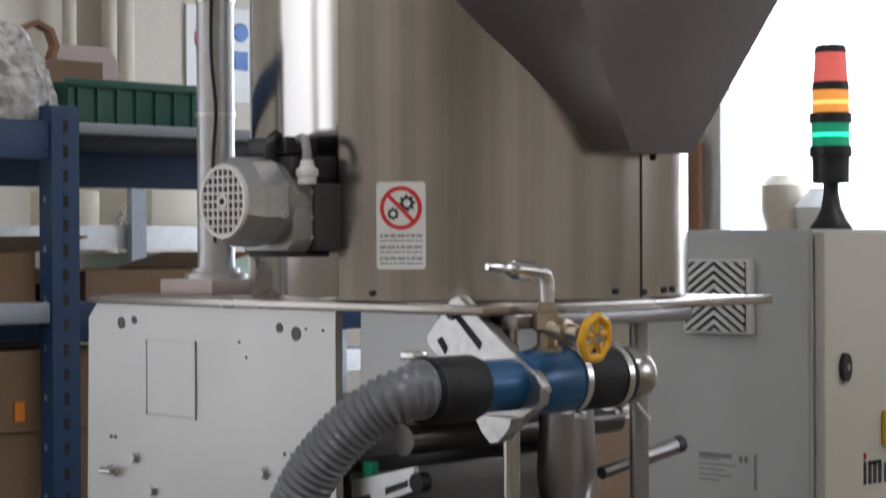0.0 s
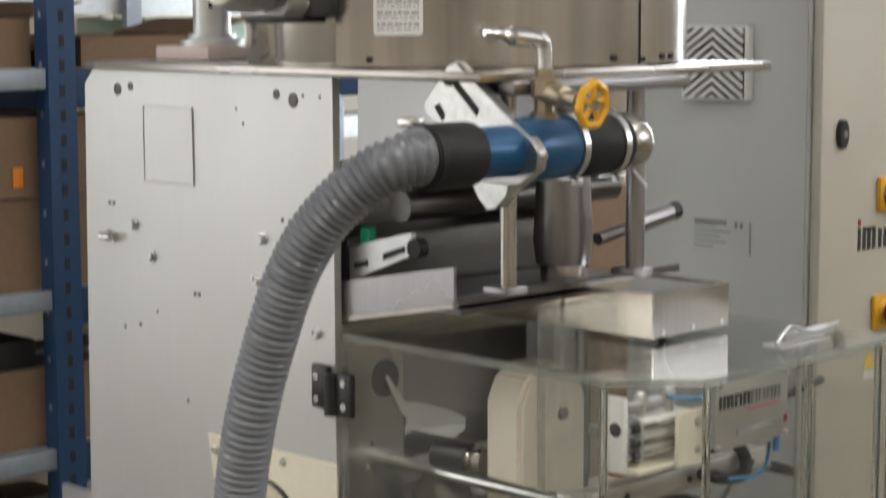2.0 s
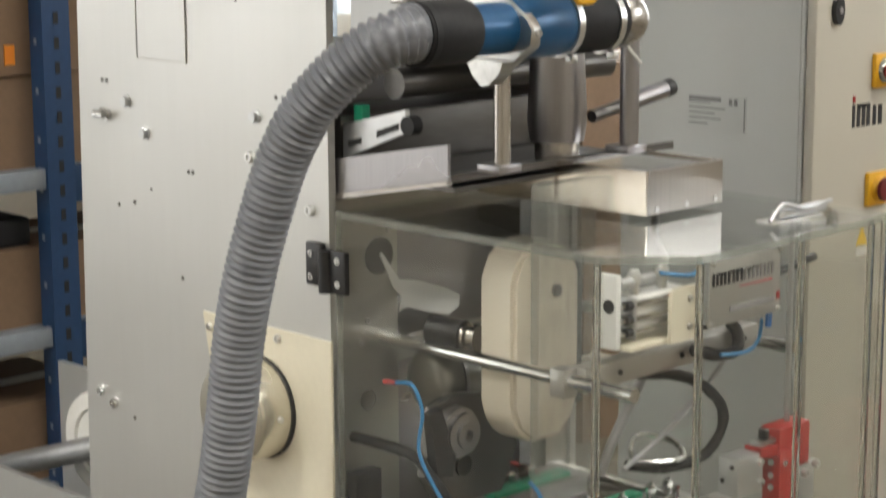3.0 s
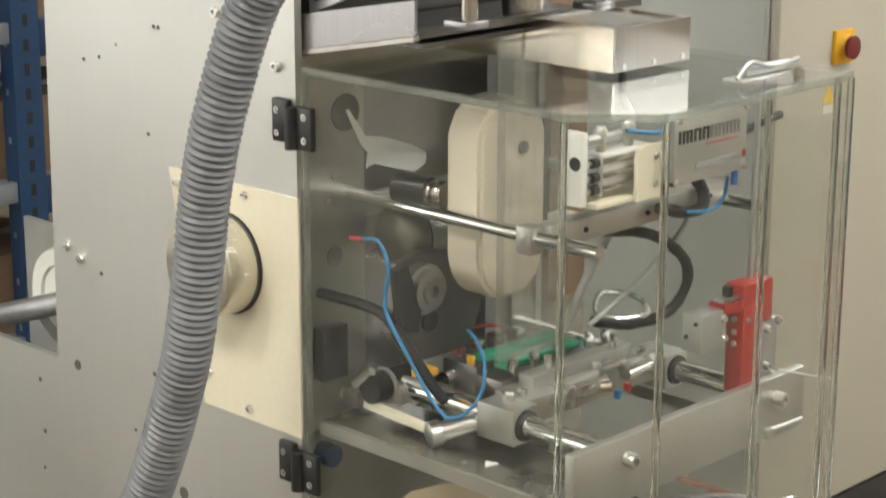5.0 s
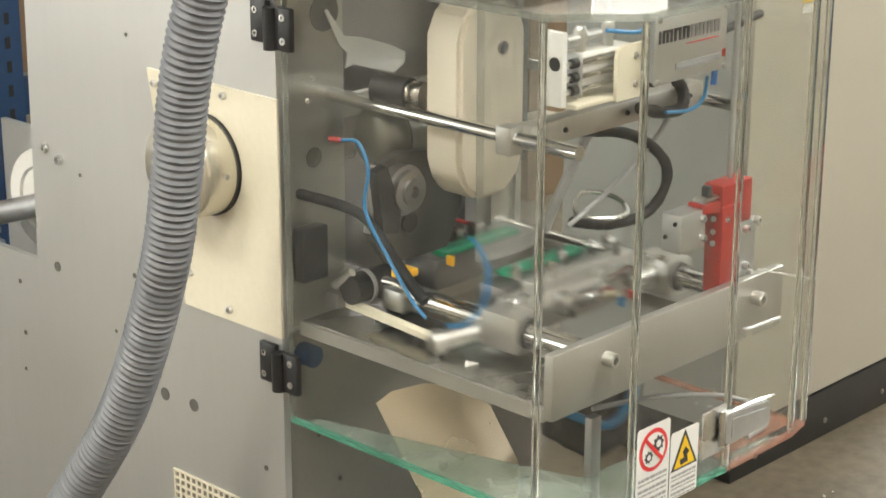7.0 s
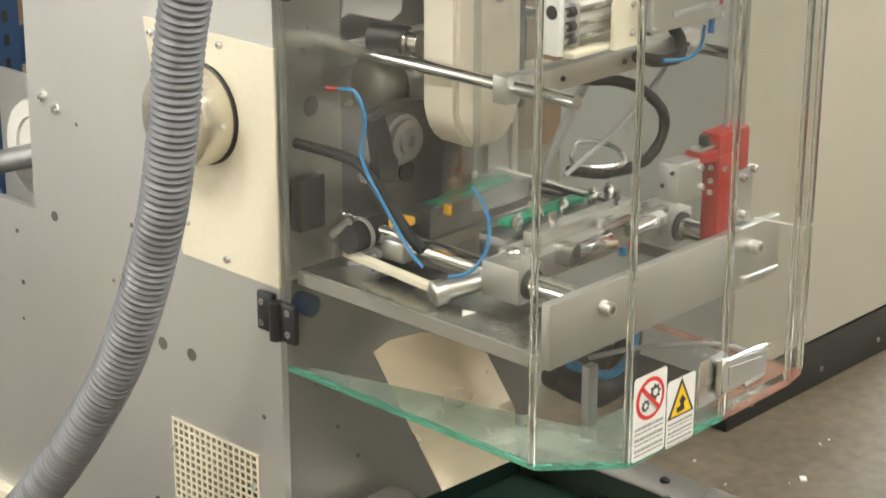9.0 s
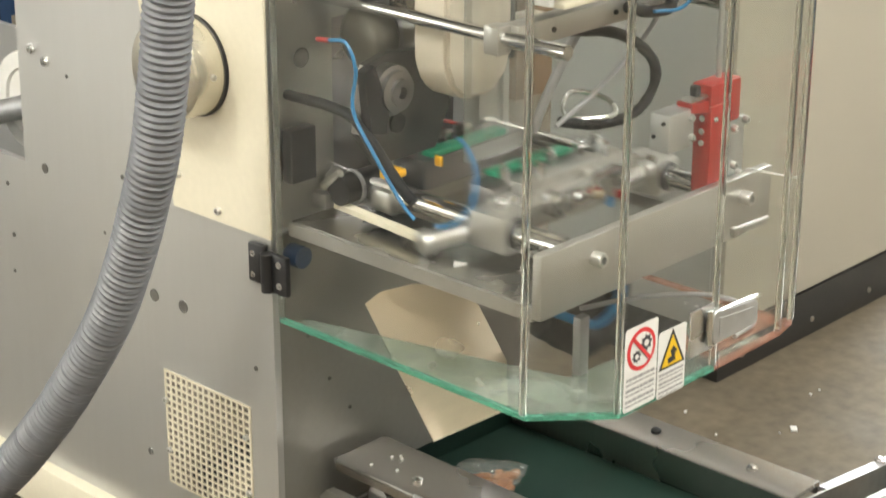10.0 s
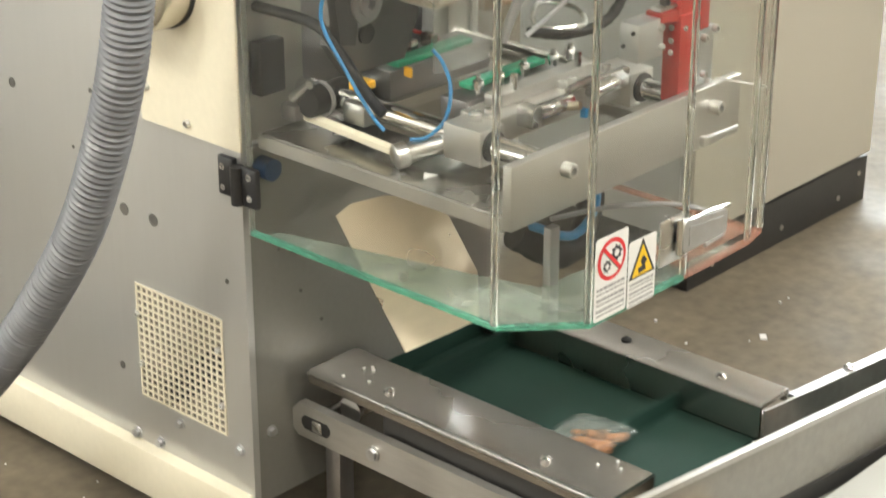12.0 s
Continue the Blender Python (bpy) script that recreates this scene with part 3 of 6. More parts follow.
part("film_box_pcb", bx(1.675, 1.69, 1.845, 1.862, 1.29, 1.315, bev=0.002), GREEN, machine)

# small stainless box that stands on the guard's lid
sbox = thing("stainless_box", (1.93, 1.58, 1.187), "open bent stainless tray box standing on the clear lid", "box")
# sides take the lit steel, so their brightness over the front is colour
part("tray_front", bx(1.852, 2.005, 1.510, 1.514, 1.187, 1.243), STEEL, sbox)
part("tray_side", bx(1.848, 1.852, 1.510, 1.665, 1.187, 1.243), STEEL_LIT, sbox)
part("tray_side", bx(2.001, 2.005, 1.514, 1.665, 1.187, 1.243), STEEL_LIT, sbox)
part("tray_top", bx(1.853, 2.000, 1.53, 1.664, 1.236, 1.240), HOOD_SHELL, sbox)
part("tray_tail", bx(1.844, 1.848, 1.66, 1.80, 1.187, 1.222), STEEL_LIT, sbox)
for x in (1.87, 1.93, 1.99):
    part("rivet", rd((x, 1.5085, 1.193), (x, 1.512, 1.193), 0.004, 10), ZINC, sbox)

# ---------------------------------------------------------------- feeder hood on the head plate
HX, HY, HR = 1.93, 1.925, 0.301
hood = thing("feeder_hood", (HX, HY, 1.524), "tall round brushed stainless feeder hood on the head plate", "hopper")
shell = lathe(bmesh.new(), (HX, HY, 1.524), (HX, HY, 2.6), [(0, HR), (0.004, HR + .002), (0.5, HR + .002), (1, HR + .002)], 96)
part("hood_shell", shell, HOOD_SHELL, hood)
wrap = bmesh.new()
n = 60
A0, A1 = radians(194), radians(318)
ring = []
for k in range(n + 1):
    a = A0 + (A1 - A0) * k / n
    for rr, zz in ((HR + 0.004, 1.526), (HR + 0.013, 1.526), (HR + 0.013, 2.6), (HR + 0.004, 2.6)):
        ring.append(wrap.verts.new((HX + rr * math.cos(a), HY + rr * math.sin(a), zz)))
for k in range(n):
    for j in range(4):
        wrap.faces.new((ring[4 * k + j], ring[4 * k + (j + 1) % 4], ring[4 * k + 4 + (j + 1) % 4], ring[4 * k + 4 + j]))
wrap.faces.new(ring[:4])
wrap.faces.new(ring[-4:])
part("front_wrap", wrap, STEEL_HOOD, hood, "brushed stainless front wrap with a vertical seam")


def on_hood(px_off, z, r=0.0):
    """A place on the hood's front at an angle from the middle of its front, in degrees."""
    a = radians(225 + px_off)
    return Vector((HX + (HR + 0.013 + r) * math.cos(a), HY + (HR + 0.013 + r) * math.sin(a), z))


for off, z in ((62, 1.535), (48, 1.533), (52, 1.71), (-22, 1.535), (38, 1.535), (57, 1.535)):
    p = on_hood(off, z)
    d = Vector((p.x - HX, p.y - HY, 0)).normalized()
    part("rivet", rd(p - d * 0.003, p + d * 0.003, 0.004, 10), DARK, hood)
for off in (47,):
    p, q = on_hood(off, 1.526, 0.0006), on_hood(off, 1.713, 0.0006)
    part("seam", rd(p, q, 0.0012, 6), DARK, hood)
# dark funnel in front of the hood
FB = [on_hood(30, 1.714, 0.002), on_hood(57, 1.714, 0.002)]
fun = bmesh.new()
out_d = Vector((math.cos(radians(225 + 43)), math.sin(radians(225 + 43)), 0))
side_d = Vector((-out_d.y, out_d.x, 0))
mid = (FB[0] + FB[1]) / 2
lo = [mid + side_d * s * 0.060 + out_d * o for s, o in ((-1, 0.0), (1, 0.0), (1, 0.06), (-1, 0.06))]
hi = [mid + side_d * s + out_d * o + Vector((0, 0, 0.55)) for s, o in ((-0.56, -0.22), (0.30, -0.22), (0.30, 0.26), (-0.56, 0.26))]
lo = [fun.verts.new(p) for p in lo]
hi = [fun.verts.new(p) for p in hi]
for k in range(4):
    fun.faces.new((lo[k], lo[(k + 1) % 4], hi[(k + 1) % 4], hi[k]))
fun.faces.new(lo[::-1])
fun.faces.new(hi)
part("inlet_funnel", fun, FUNNEL, hood, "dark sheet-steel inlet funnel")


def gear_sign(parent, at, ux, uz, w, h, triangle=False):
    """A sticker: white card, a pictogram and bars of small print. ux, uz: its directions; its normal is their cross."""
    at, ux, uz = Vector(at), Vector(ux).normalized(), Vector(uz).normalized()
    nn = ux.cross(uz)

    def flat(name, pts, m, lift):
        bm = bmesh.new()
        a = [bm.verts.new(at + ux * u + uz * v + nn * lift) for u, v in pts]
        b = [bm.verts.new(at + ux * u + uz * v + nn * (lift + 0.0003)) for u, v in pts]
        k = len(pts)
        for i in range(k):
            bm.faces.new((a[i], a[(i + 1) % k], b[(i + 1) % k], b[i]))
        bm.faces.new(a[::-1])
        bm.faces.new(b)
        return part(name, bm, m, parent)

    def circle(cx, cz, r, k=28):
        return [(cx + r * math.cos(2 * math.pi * i / k), cz + r * math.sin(2 * math.pi * i / k)) for i in range(k)]

    c = 0.05 * w
    flat("card", [(c, 0), (w - c, 0), (w, c), (w, h - c), (w - c, h), (c, h), (0, h - c), (0, c)], PAPER, 0.0004)
    if not triangle:
        cx, cz, r = w / 2, h - 0.30 * h, 0.43 * w
        flat("prohibition_ring", circle(cx, cz, r), SIGN_RED, 0.0008)
        flat("ring_inside", circle(cx, cz, r * 0.80), PAPER, 0.0012)
        for gx, gz, gr in ((0.30 * r, 0.22 * r, 0.40 * r), (-0.36 * r, -0.26 * r, 0.30 * r)):
            pts = []
            for i in range(32):
                q = gr * (1.0 if i % 4 < 2 else 0.74)
                pts.append((cx + gx + q * math.cos(2 * math.pi * i / 32), cz + gz + q * math.sin(2 * math.pi * i / 32)))
            flat("gear", pts, INK, 0.0016)
            flat("gear_bore", circle(cx + gx, cz + gz, gr * 0.42, 16), PAPER, 0.0020)
        a = radians(-45)
        dx, dz = math.cos(a), math.sin(a)
        q, tt = r * 0.86, r * 0.09
        flat("bar", [(cx - dx * q - dz * tt, cz - dz * q + dx * tt), (cx + dx * q - dz * tt, cz + dz * q + dx * tt), (cx + dx * q + dz * tt, cz + dz * q - dx * tt), (cx - dx * q + dz * tt, cz - dz * q - dx * tt)], SIGN_RED, 0.0024)
        top = 0.40
    else:
        flat("triangle", [(0.03 * w, h * 0.42), (0.97 * w, h * 0.42), (w * 0.5, h * 0.99)], INK, 0.0008)
        flat("triangle_inside", [(0.13 * w, h * 0.45), (0.87 * w, h * 0.45), (w * 0.5, h * 0.90)], SIGN_YEL, 0.0012)
        flat("pictogram", [(0.36 * w, h * 0.48), (0.62 * w, h * 0.50), (0.58 * w, h * 0.60), (0.66 * w, h * 0.64), (0.52 * w, h * 0.73), (0.42 * w, h * 0.66), (0.48 * w, h * 0.58), (0.33 * w, h * 0.56)], INK, 0.0016)
        top = 0.36
    for row in range(6):
        z1 = h * (top - 0.065 * row)
        big = row in (0, 2, 4)
        x = 0.07 * w
        seg = 0
        while x < 0.90 * w:
            ln = w * (0.06 + 0.10 * ((row * 7 + seg * 5) % 4) / 3)
            e = min(x + ln, 0.93 * w)
            flat("print_bar", [(x, z1 - h * (0.036 if big else 0.020)), (e, z1 - h * (0.036 if big else 0.020)), (e, z1), (x, z1)], INK_GREY, 0.0008)
            x = e + 0.025 * w
            seg += 1


# sticker on the hood (front of it, slightly left of the middle)
sg = thing("warning_sticker", on_hood(-17, 1.58), "white warning sticker with a crossed-out gear pictogram, on the hood", "sticker")
c0 = on_hood(-20.8, 1.566, 0.0015)
tang = Vector((-math.sin(radians(225 - 14.5)), math.cos(radians(225 - 14.5)), 0))
gear_sign(sg, c0, tang, (0, 0, 1), 0.0645, 0.110)

# tall steel pipe on the head plate, with its cable
pipe = thing("exhaust_pipe", (1.80, 2.33, 1.524), "galvanised upright steel pipe clamped with rings, on a pinkish block", "pipe")
part("block", bx(1.745, 1.865, 2.27, 2.40, 1.524, 1.545, bev=0.003), PINK, pipe)
part("pipe_flange", lathe(bmesh.new(), (1.80, 2.33, 1.545), (1.80, 2.33, 1.562), [(0, .048), (.5, .048), (.6, .036), (1, .036)], 28), GALV, pipe)
part("pipe_tube", rd((1.80, 2.33, 1.56), (1.80, 2.33, 2.6), 0.0285, 32), GALV, pipe)
for z in (1.795, 1.968):
    part("pipe_ring", rd((1.80, 2.33, z - .003), (1.80, 2.33, z + .003), 0.0305, 28), ZINC, pipe)
part("pipe_cable", sweep(bmesh.new(), spline([(1.772, 2.297, 1.60), (1.77, 2.298, 1.72), (1.774, 2.296, 1.80), (1.768, 2.299, 1.9), (1.772, 2.297, 2.1)], 6), 0.0028, 8), BLACK, pipe)
part("thin_rod", rd((1.815, 2.235, 1.524), (1.815, 2.235, 2.6), 0.0055, 12), STEEL, pipe)

# ---------------------------------------------------------------- motor on the hood's flank
FAN_BACK = mat("fan_depth_shade", (0.05, 0.02, 0.018), 0.7, 0, 60, 0.2, 0.0)
MOTOR_GREY = mat("motor_grey", (0.34, 0.34, 0.33), 0.4, 0.6, 60, 0.1, 0.05)
MOTOR_DARK = mat("motor_dark", (0.07, 0.07, 0.072), 0.42, 0.4, 60, 0.15, 0.05)
MX, MY, MZ = 1.480, 1.90, 1.6516
motor = thing("electric_motor", (1.55, MY, MZ - 0.06), "grey electric motor with perforated fan cover, bolted to the hood", "motor")
part("motor_body", rd((MX + 0.055, MY, MZ), (MX + 0.085, MY, MZ), 0.053, 24), MOTOR_GREY, motor)
cover = lathe(bmesh.new(), (MX + 0.002, MY, MZ), (MX + 0.062, MY, MZ), [(0, .0485), (0.10, .0515), (0.34, .0575), (0.95, .0580), (1, .0560)], 9)
part("fan_cover", cover, GALV, motor, "bare cast fan cover", smooth=12)
# flat dark disc in place of the shaded depth behind the grid
part("fan_dark", rd((MX, MY, MZ), (MX + 0.002, MY, MZ), 0.046, 16), FAN_BACK, motor)
for k in range(-4, 5):
    h = math.sqrt(max(0.0, 0.0455 ** 2 - (k * 0.0102) ** 2))
    part("grid_bar", bx(MX - 0.002, MX, MY + k * 0.0102 - 0.0014, MY + k * 0.0102 + 0.0014, MZ - h, MZ + h), PAPER, motor)
    part("grid_bar", bx(MX - 0.0025, MX - 0.0003, MY - h, MY + h, MZ + k * 0.0102 - 0.0014, MZ + k * 0.0102 + 0.0014), PAPER, motor)
part("grid_rim", lathe(bmesh.new(), (MX - 0.0028, MY, MZ), (MX + 0.002, MY, MZ), [(0, .0465), (1, .0475), (1, .0425), (0, .042), (0, .0465)], 24), WHITE, motor)
part("grid_hub", rd((MX - 0.003, MY, MZ), (MX, MY, MZ), 0.009, 16), PAPER, motor)
part("grid_screw", rd((MX - 0.004, MY, MZ), (MX, MY, MZ), 0.004, 12), DARK, motor)
gb_o = prism(bmesh.new(), [(MY - 0.052, MZ - 0.050), (MY - 0.040, MZ - 0.064), (MY + 0.05, MZ - 0.064), (MY + 0.05, MZ + 0.030), (MY - 0.040, MZ + 0.030), (MY - 0.052, MZ + 0.018)], "x", MX + 0.070, MX + 0.103)
bmesh.ops.bevel(gb_o, geom=gb_o.edges[:], offset=0.003, segments=1, affect="EDGES")
part("gearbox", gb_o, MOTOR_GREY, motor, "grey cast gearbox")
part("gear_flange", bx(MX + 0.103, MX + 0.152, MY - 0.054, MY + 0.05, MZ - 0.063, MZ + 0.024, bev=0.006), MOTOR_DARK, motor)
part("terminal_box", bx(MX + 0.073, MX + 0.150, MY - 0.046, MY + 0.055, MZ + 0.025, MZ + 0.058, bev=0.006), BLACK, motor)
part("terminal_lid", bx(MX + 0.076, MX + 0.130, MY - 0.030, MY + 0.05, MZ + 0.060, MZ + 0.083, bev=0.004), BLACK, motor)
part("cable_gland", lathe(bmesh.new(), (MX + 0.085, MY - 0.060, MZ + 0.022), (MX + 0.085, MY - 0.060, MZ + 0.052), [(0, .012), (.3, .012), (.35, .0145), (.6, .0145), (.7, .010), (1, .008)], 14), PAPER, motor)
part("motor_cable", sweep(bmesh.new(), spline([(MX + 0.085, MY - 0.060, MZ + 0.048), (MX + 0.086, MY - 0.058, MZ + 0.066), (MX + 0.092, MY - 0.045, MZ + 0.080), (MX + 0.10, MY - 0.02, MZ + 0.078)], 6), 0.006, 10), INK_GREY, motor)
part("black_elbow", sweep(bmesh.new(), spline([(MX + 0.065, MY - 0.01, MZ + 0.05), (MX + 0.066, MY - 0.012, MZ + 0.075), (MX + 0.078, MY - 0.012, MZ + 0.085)], 6), 0.008, 10), BLACK, motor)
for dy, dz in ((-0.052, -0.045), (-0.052, 0.012), (-0.052, -0.02)):
    cap_screw(motor, (MX + 0.097, MY + dy, MZ + dz), (0, -1, 0), 0.0035, 0.003)
cap_screw(motor, (MX + 0.052, MY - 0.052, MZ - 0.018), (0, -1, 0), 0.0045, 0.004)
part("under_box", bx(MX + 0.07, MX + 0.14, MY - 0.04, MY + 0.04, MZ - 0.070, MZ - 0.0645, bev=0.002), BLACK, motor)

# ---------------------------------------------------------------- suction line with hose
TY, TZ = 1.55, 1.433
line = thing("suction_line", (1.68, TY, 1.37), "blue and black suction pipe with yellow hand valve and aluminium bracket", "pipe")
part("rubber_sleeve", lathe(bmesh.new(), (1.484, TY, TZ), (1.564, TY, TZ), [(0, .036), (.08, .038), (.92, .038), (1, .036)], 32), RUBBER, line)
part("blue_pipe", lathe(bmesh.new(), (1.560, TY, TZ), (1.724, TY, TZ), [(0, .0305), (.43, .0305), (.44, .0385), (.97, .0385), (1, .036)], 36), BLUE_PIPE, line)
part("rubber_sleeve", lathe(bmesh.new(), (1.722, TY, TZ), (1.820, TY, TZ), [(0, .037), (.05, .039), (.95, .039), (1, .037)], 32), RUBBER, line)
part("end_cap", lathe(bmesh.new(), (1.816, TY, TZ), (1.878, TY, TZ), [(0, .034), (.15, .036), (.45, .036), (.68, .032), (.84, .025), (.95, .014), (1, .002)], 28), STEEL, line, "domed stainless end cap")
for x in (1.726, 1.802):
    ring_ = part("hose_clamp", lathe(bmesh.new(), (x - .005, TY, TZ), (x + .005, TY, TZ), [(0, .0395), (0, .041), (1, .041), (1, .0395)], 32), ZINC, line)
    part("clamp_screw", bx(x - .005, x + .005, TY - 0.028, TY - 0.016, TZ - 0.046, TZ - 0.037, bev=0.001), ZINC, line)
part("hose_clamp", lathe(bmesh.new(), (1.487, TY, TZ), (1.496, TY, TZ), [(0, .036), (0, .0385), (1, .0385), (1, .036)], 32), RUBBER, line)
part("clamp_screw", bx(1.478, 1.500, TY + 0.005, TY + 0.03, TZ + 0.034, TZ + 0.044, bev=0.002), ZINC, line)
# square bracket plate set on its corner, with slots
br = prism(bmesh.new(), [(TY + u, TZ + v) for u, v in ((0.100, 0.098), (0.085, 0.103), (-0.042, 0.012), (-0.050, 0.0), (-0.048, -0.020), (0.004, -0.056), (0.020, -0.056), (0.140, 0.040), (0.142, 0.052))], "x", 1.628, 1.644)
bmesh.ops.bevel(br, geom=br.edges[:], offset=0.002, segments=1, affect="EDGES")
bracket = part("bracket", br, BRIGHT_ALU, line, "bright milled aluminium bracket plate")
for a, b in (((0.096, 0.080), (0.046, 0.042)), ((0.122, 0.048), (0.104, 0.034))):
    sl = prism(bmesh.new(), [(TY + a[0], TZ + a[1]), (TY + a[0] - 0.008, TZ + a[1] + 0.004), (TY + b[0], TZ + b[1] + 0.005), (TY + b[0] + 0.004, TZ + b[1] - 0.003)], "x", 1.6268, 1.6278)
    part("slot", sl, DARK, bracket)
cap_screw(bracket, (1.628, TY + 0.095, TZ + 0.080), OUT, 0.007, 0.006, BLACK)
part("bracket_foot", prism(bmesh.new(), [(TY + u, TZ + v) for u, v in ((0.038, -0.036), (-0.022, -0.038), (-0.018, -0.050), (0.0, -0.066), (0.012, -0.068), (0.026, -0.056))], "x", 1.606, 1.628), BRIGHT_ALU, line, "bright milled bracket foot")
cap_screw(bracket, (1.636, TY - 0.050, TZ - 0.004), (0, -1, 0), 0.005, 0.004)
# valve: brass body, yellow hand wheel, air coupling
VX = 1.692
part("valve_body", lathe(bmesh.new(), (VX, TY, TZ + 0.030), (VX, TY, TZ + 0.095), [(0, .018), (.15, .018), (.2, .012), (.45, .012), (.5, .017), (.8, .017), (.85, .011), (1, .011)], 8), BRASS, line)
part("valve_stem", lathe(bmesh.new(), (VX, TY - 0.004, TZ + 0.066), (VX + 0.004, TY - 0.070, TZ + 0.055), [(0, .014), (.4, .014), (.45, .010), (.7, .010), (.72, .006), (1, .006)], 12), BRASS, line)
wc, wd = Vector((VX + 0.004, TY - 0.072, TZ + 0.054)), Vector((0.05, -0.99, -0.12)).normalized()
wu = Vector((0, 0, 1)) - wd * wd.z
wu.normalize()
wv = wd.cross(wu)
pts = [wc + (wu * math.cos(a) + wv * math.sin(a)) * (0.0245 + 0.0012 * math.cos(a * 7)) for a in (2 * math.pi * k / 42 for k in range(43))]
wheel = part("hand_wheel", sweep(bmesh.new(), pts, 0.0052, 10), YELLOW, line, "yellow cast hand wheel")
for k in range(5):
    a = 2 * math.pi * k / 5
    part("spoke", rd(wc, wc + (wu * math.cos(a) + wv * math.sin(a)) * 0.024, 0.0036, 8), YELLOW, wheel)
part("wheel_nut", rd(wc - wd * 0.006, wc + wd * 0.007, 0.007, 6), BRASS, wheel)
part("elbow", sweep(bmesh.new(), spline([(VX, TY, TZ + 0.09), (VX, TY, TZ + 0.115), (VX - 0.004, TY, TZ + 0.128), (VX - 0.02, TY + 0.001, TZ + 0.131)], 5), 0.009, 12), ZINC, line)
part("air_coupling", lathe(bmesh.new(), (VX - 0.012, TY, TZ + 0.130), (VX - 0.098, TY + 0.004, TZ + 0.138), [(0, .009), (.15, .009), (.17, .0115), (.5, .0115), (.55, .008), (.62, .008), (.65, .0045), (.8, .0055), (.85, .0035), (1, .0035)], 14), CHROME, line)

hose_pts = [(1.51, 1.55, 1.433), (1.486, 1.545, 1.434), (1.455, 1.556, 1.429), (1.438, 1.578, 1.414), (1.420, 1.608, 1.386), (1.405, 1.641, 1.345), (1.395, 1.672, 1.290), (1.386, 1.703, 1.205), (1.38, 1.724, 1.134), (1.38, 1.744, 1.060), (1.38, 1.757, 0.985), (1.38, 1.782, 0.878), (1.379, 1.810, 0.797), (1.377, 1.844, 0.714), (1.373, 1.887, 0.626), (1.366, 1.950, 0.530), (1.357, 2.033, 0.422), (1.343, 2.16, 0.29), (1.32, 2.38, 0.14), (1.29, 2.73, 0.04), (1.27, 3.18, 0.033)]
PITCH = 0.0094
path = spline(hose_pts, 220)
step, dense, acc = PITCH / 6, [path[0]], 0.0
for a, b in zip(path, path[1:]):
    acc += (b - a).length
    if acc >= step:
        dense.append(b)
        acc = 0.0
hose = thing("suction_hose", (1.30, 2.6, 0.0), "grey ribbed plastic suction hose hanging in an arc to the floor", "hose")
part("hose_cuff", rd((1.496, 1.55, 1.4335), (1.476, 1.551, 1.436), 0.0335, 28), HOSE, hose)
part("ribbed_hose", sweep(bmesh.new(), dense, lambda s: 0.0292 + 0.0026 * max(-0.7, math.sin(2 * math.pi * s / PITCH)), 24), HOSE, hose, smooth=60)

# ---------------------------------------------------------------- clear guard door
GZ0, GZ1, TH = 0.548, 1.180, 0.008
guard = thing("safety_guard", (1.87, 1.59, GZ0), "clear acrylic safety guard door with chamfered corner and green-glinting bottom edge", "guard")
OUTLINE = [(1.630, 1.848), (1.630, 1.398), (1.715, 1.317), (1.915, 1.317), (2.070, 1.320), (2.116, 1.330), (2.116, 1.848)]


def pane_between(p, q, z0, z1, material=None, name="pane"):
    p, q = Vector((*p, 0)), Vector((*q, 0))
    d = (q - p).normalized()
    nn = Vector((-d.y, d.x, 0)) * TH
    bm = bmesh.new()
    vs = [bm.verts.new(v + Vector((0, 0, z))) for z in (z0, z1) for v in (p, q, q + nn, p + nn)]
    for f in ((0, 1, 2, 3), (4, 5, 6, 7), (0, 1, 5, 4), (1, 2, 6, 5), (2, 3, 7, 6), (3, 0, 4, 7)):
        bm.faces.new([vs[i] for i in f])
    ob = part(name, bm, material or ACRYLIC, guard)
    ob.visible_shadow = False
    return ob


for p, q in zip(OUTLINE[:6], OUTLINE[1:]):
    pane_between(p, q, GZ0 + 0.006, GZ1 - 0.008)
    pane_between(p, q, GZ0, GZ0 + 0.006, ACRYLIC_GREEN if q[0] < 2.0 else ACRYLIC_PINK, "bottom_edge")
lid = part("lid", prism(bmesh.new(), OUTLINE, "z", GZ1 - 0.008, GZ1), ACRYLIC, guard, "clear acrylic lid")
lid.visible_shadow = False
for p, q in zip(OUTLINE[:5], OUTLINE[1:]):
    pane_between(p, q, GZ1 - 0.0085, GZ1 + 0.0005, ACRYLIC_EDGE, "lid_edge")
for (x, y) in OUTLINE[1:6]:
    e = part("glued_corner", bx(x - 0.0038, x + 0.0038, y - 0.0005, y + 0.0070, GZ0 + 0.007, GZ1 - 0.009, bev=0.0012), GLASS_ROD, guard, "bright polished glue joint")
    e.visible_shadow = False
e = part("rear_edge", bx(1.630, 1.638, 1.846, 1.850, GZ0, GZ1), ACRYLIC_EDGE, guard)
ledge = bmesh.new()
inner = [(1.654, 1.82), (1.734, 1.515), (1.758, 1.434), (1.852, 1.426), (2.04, 1.43)]
outer = [(1.640, 1.82), (1.640, 1.50), (1.640, 1.403), (1.719, 1.328), (2.04, 1.331)]
lo = [[ledge.verts.new((x, y, z)) for x, y in o] for z in (GZ0 + 0.001, GZ0 + 0.006) for o in (outer, inner)]
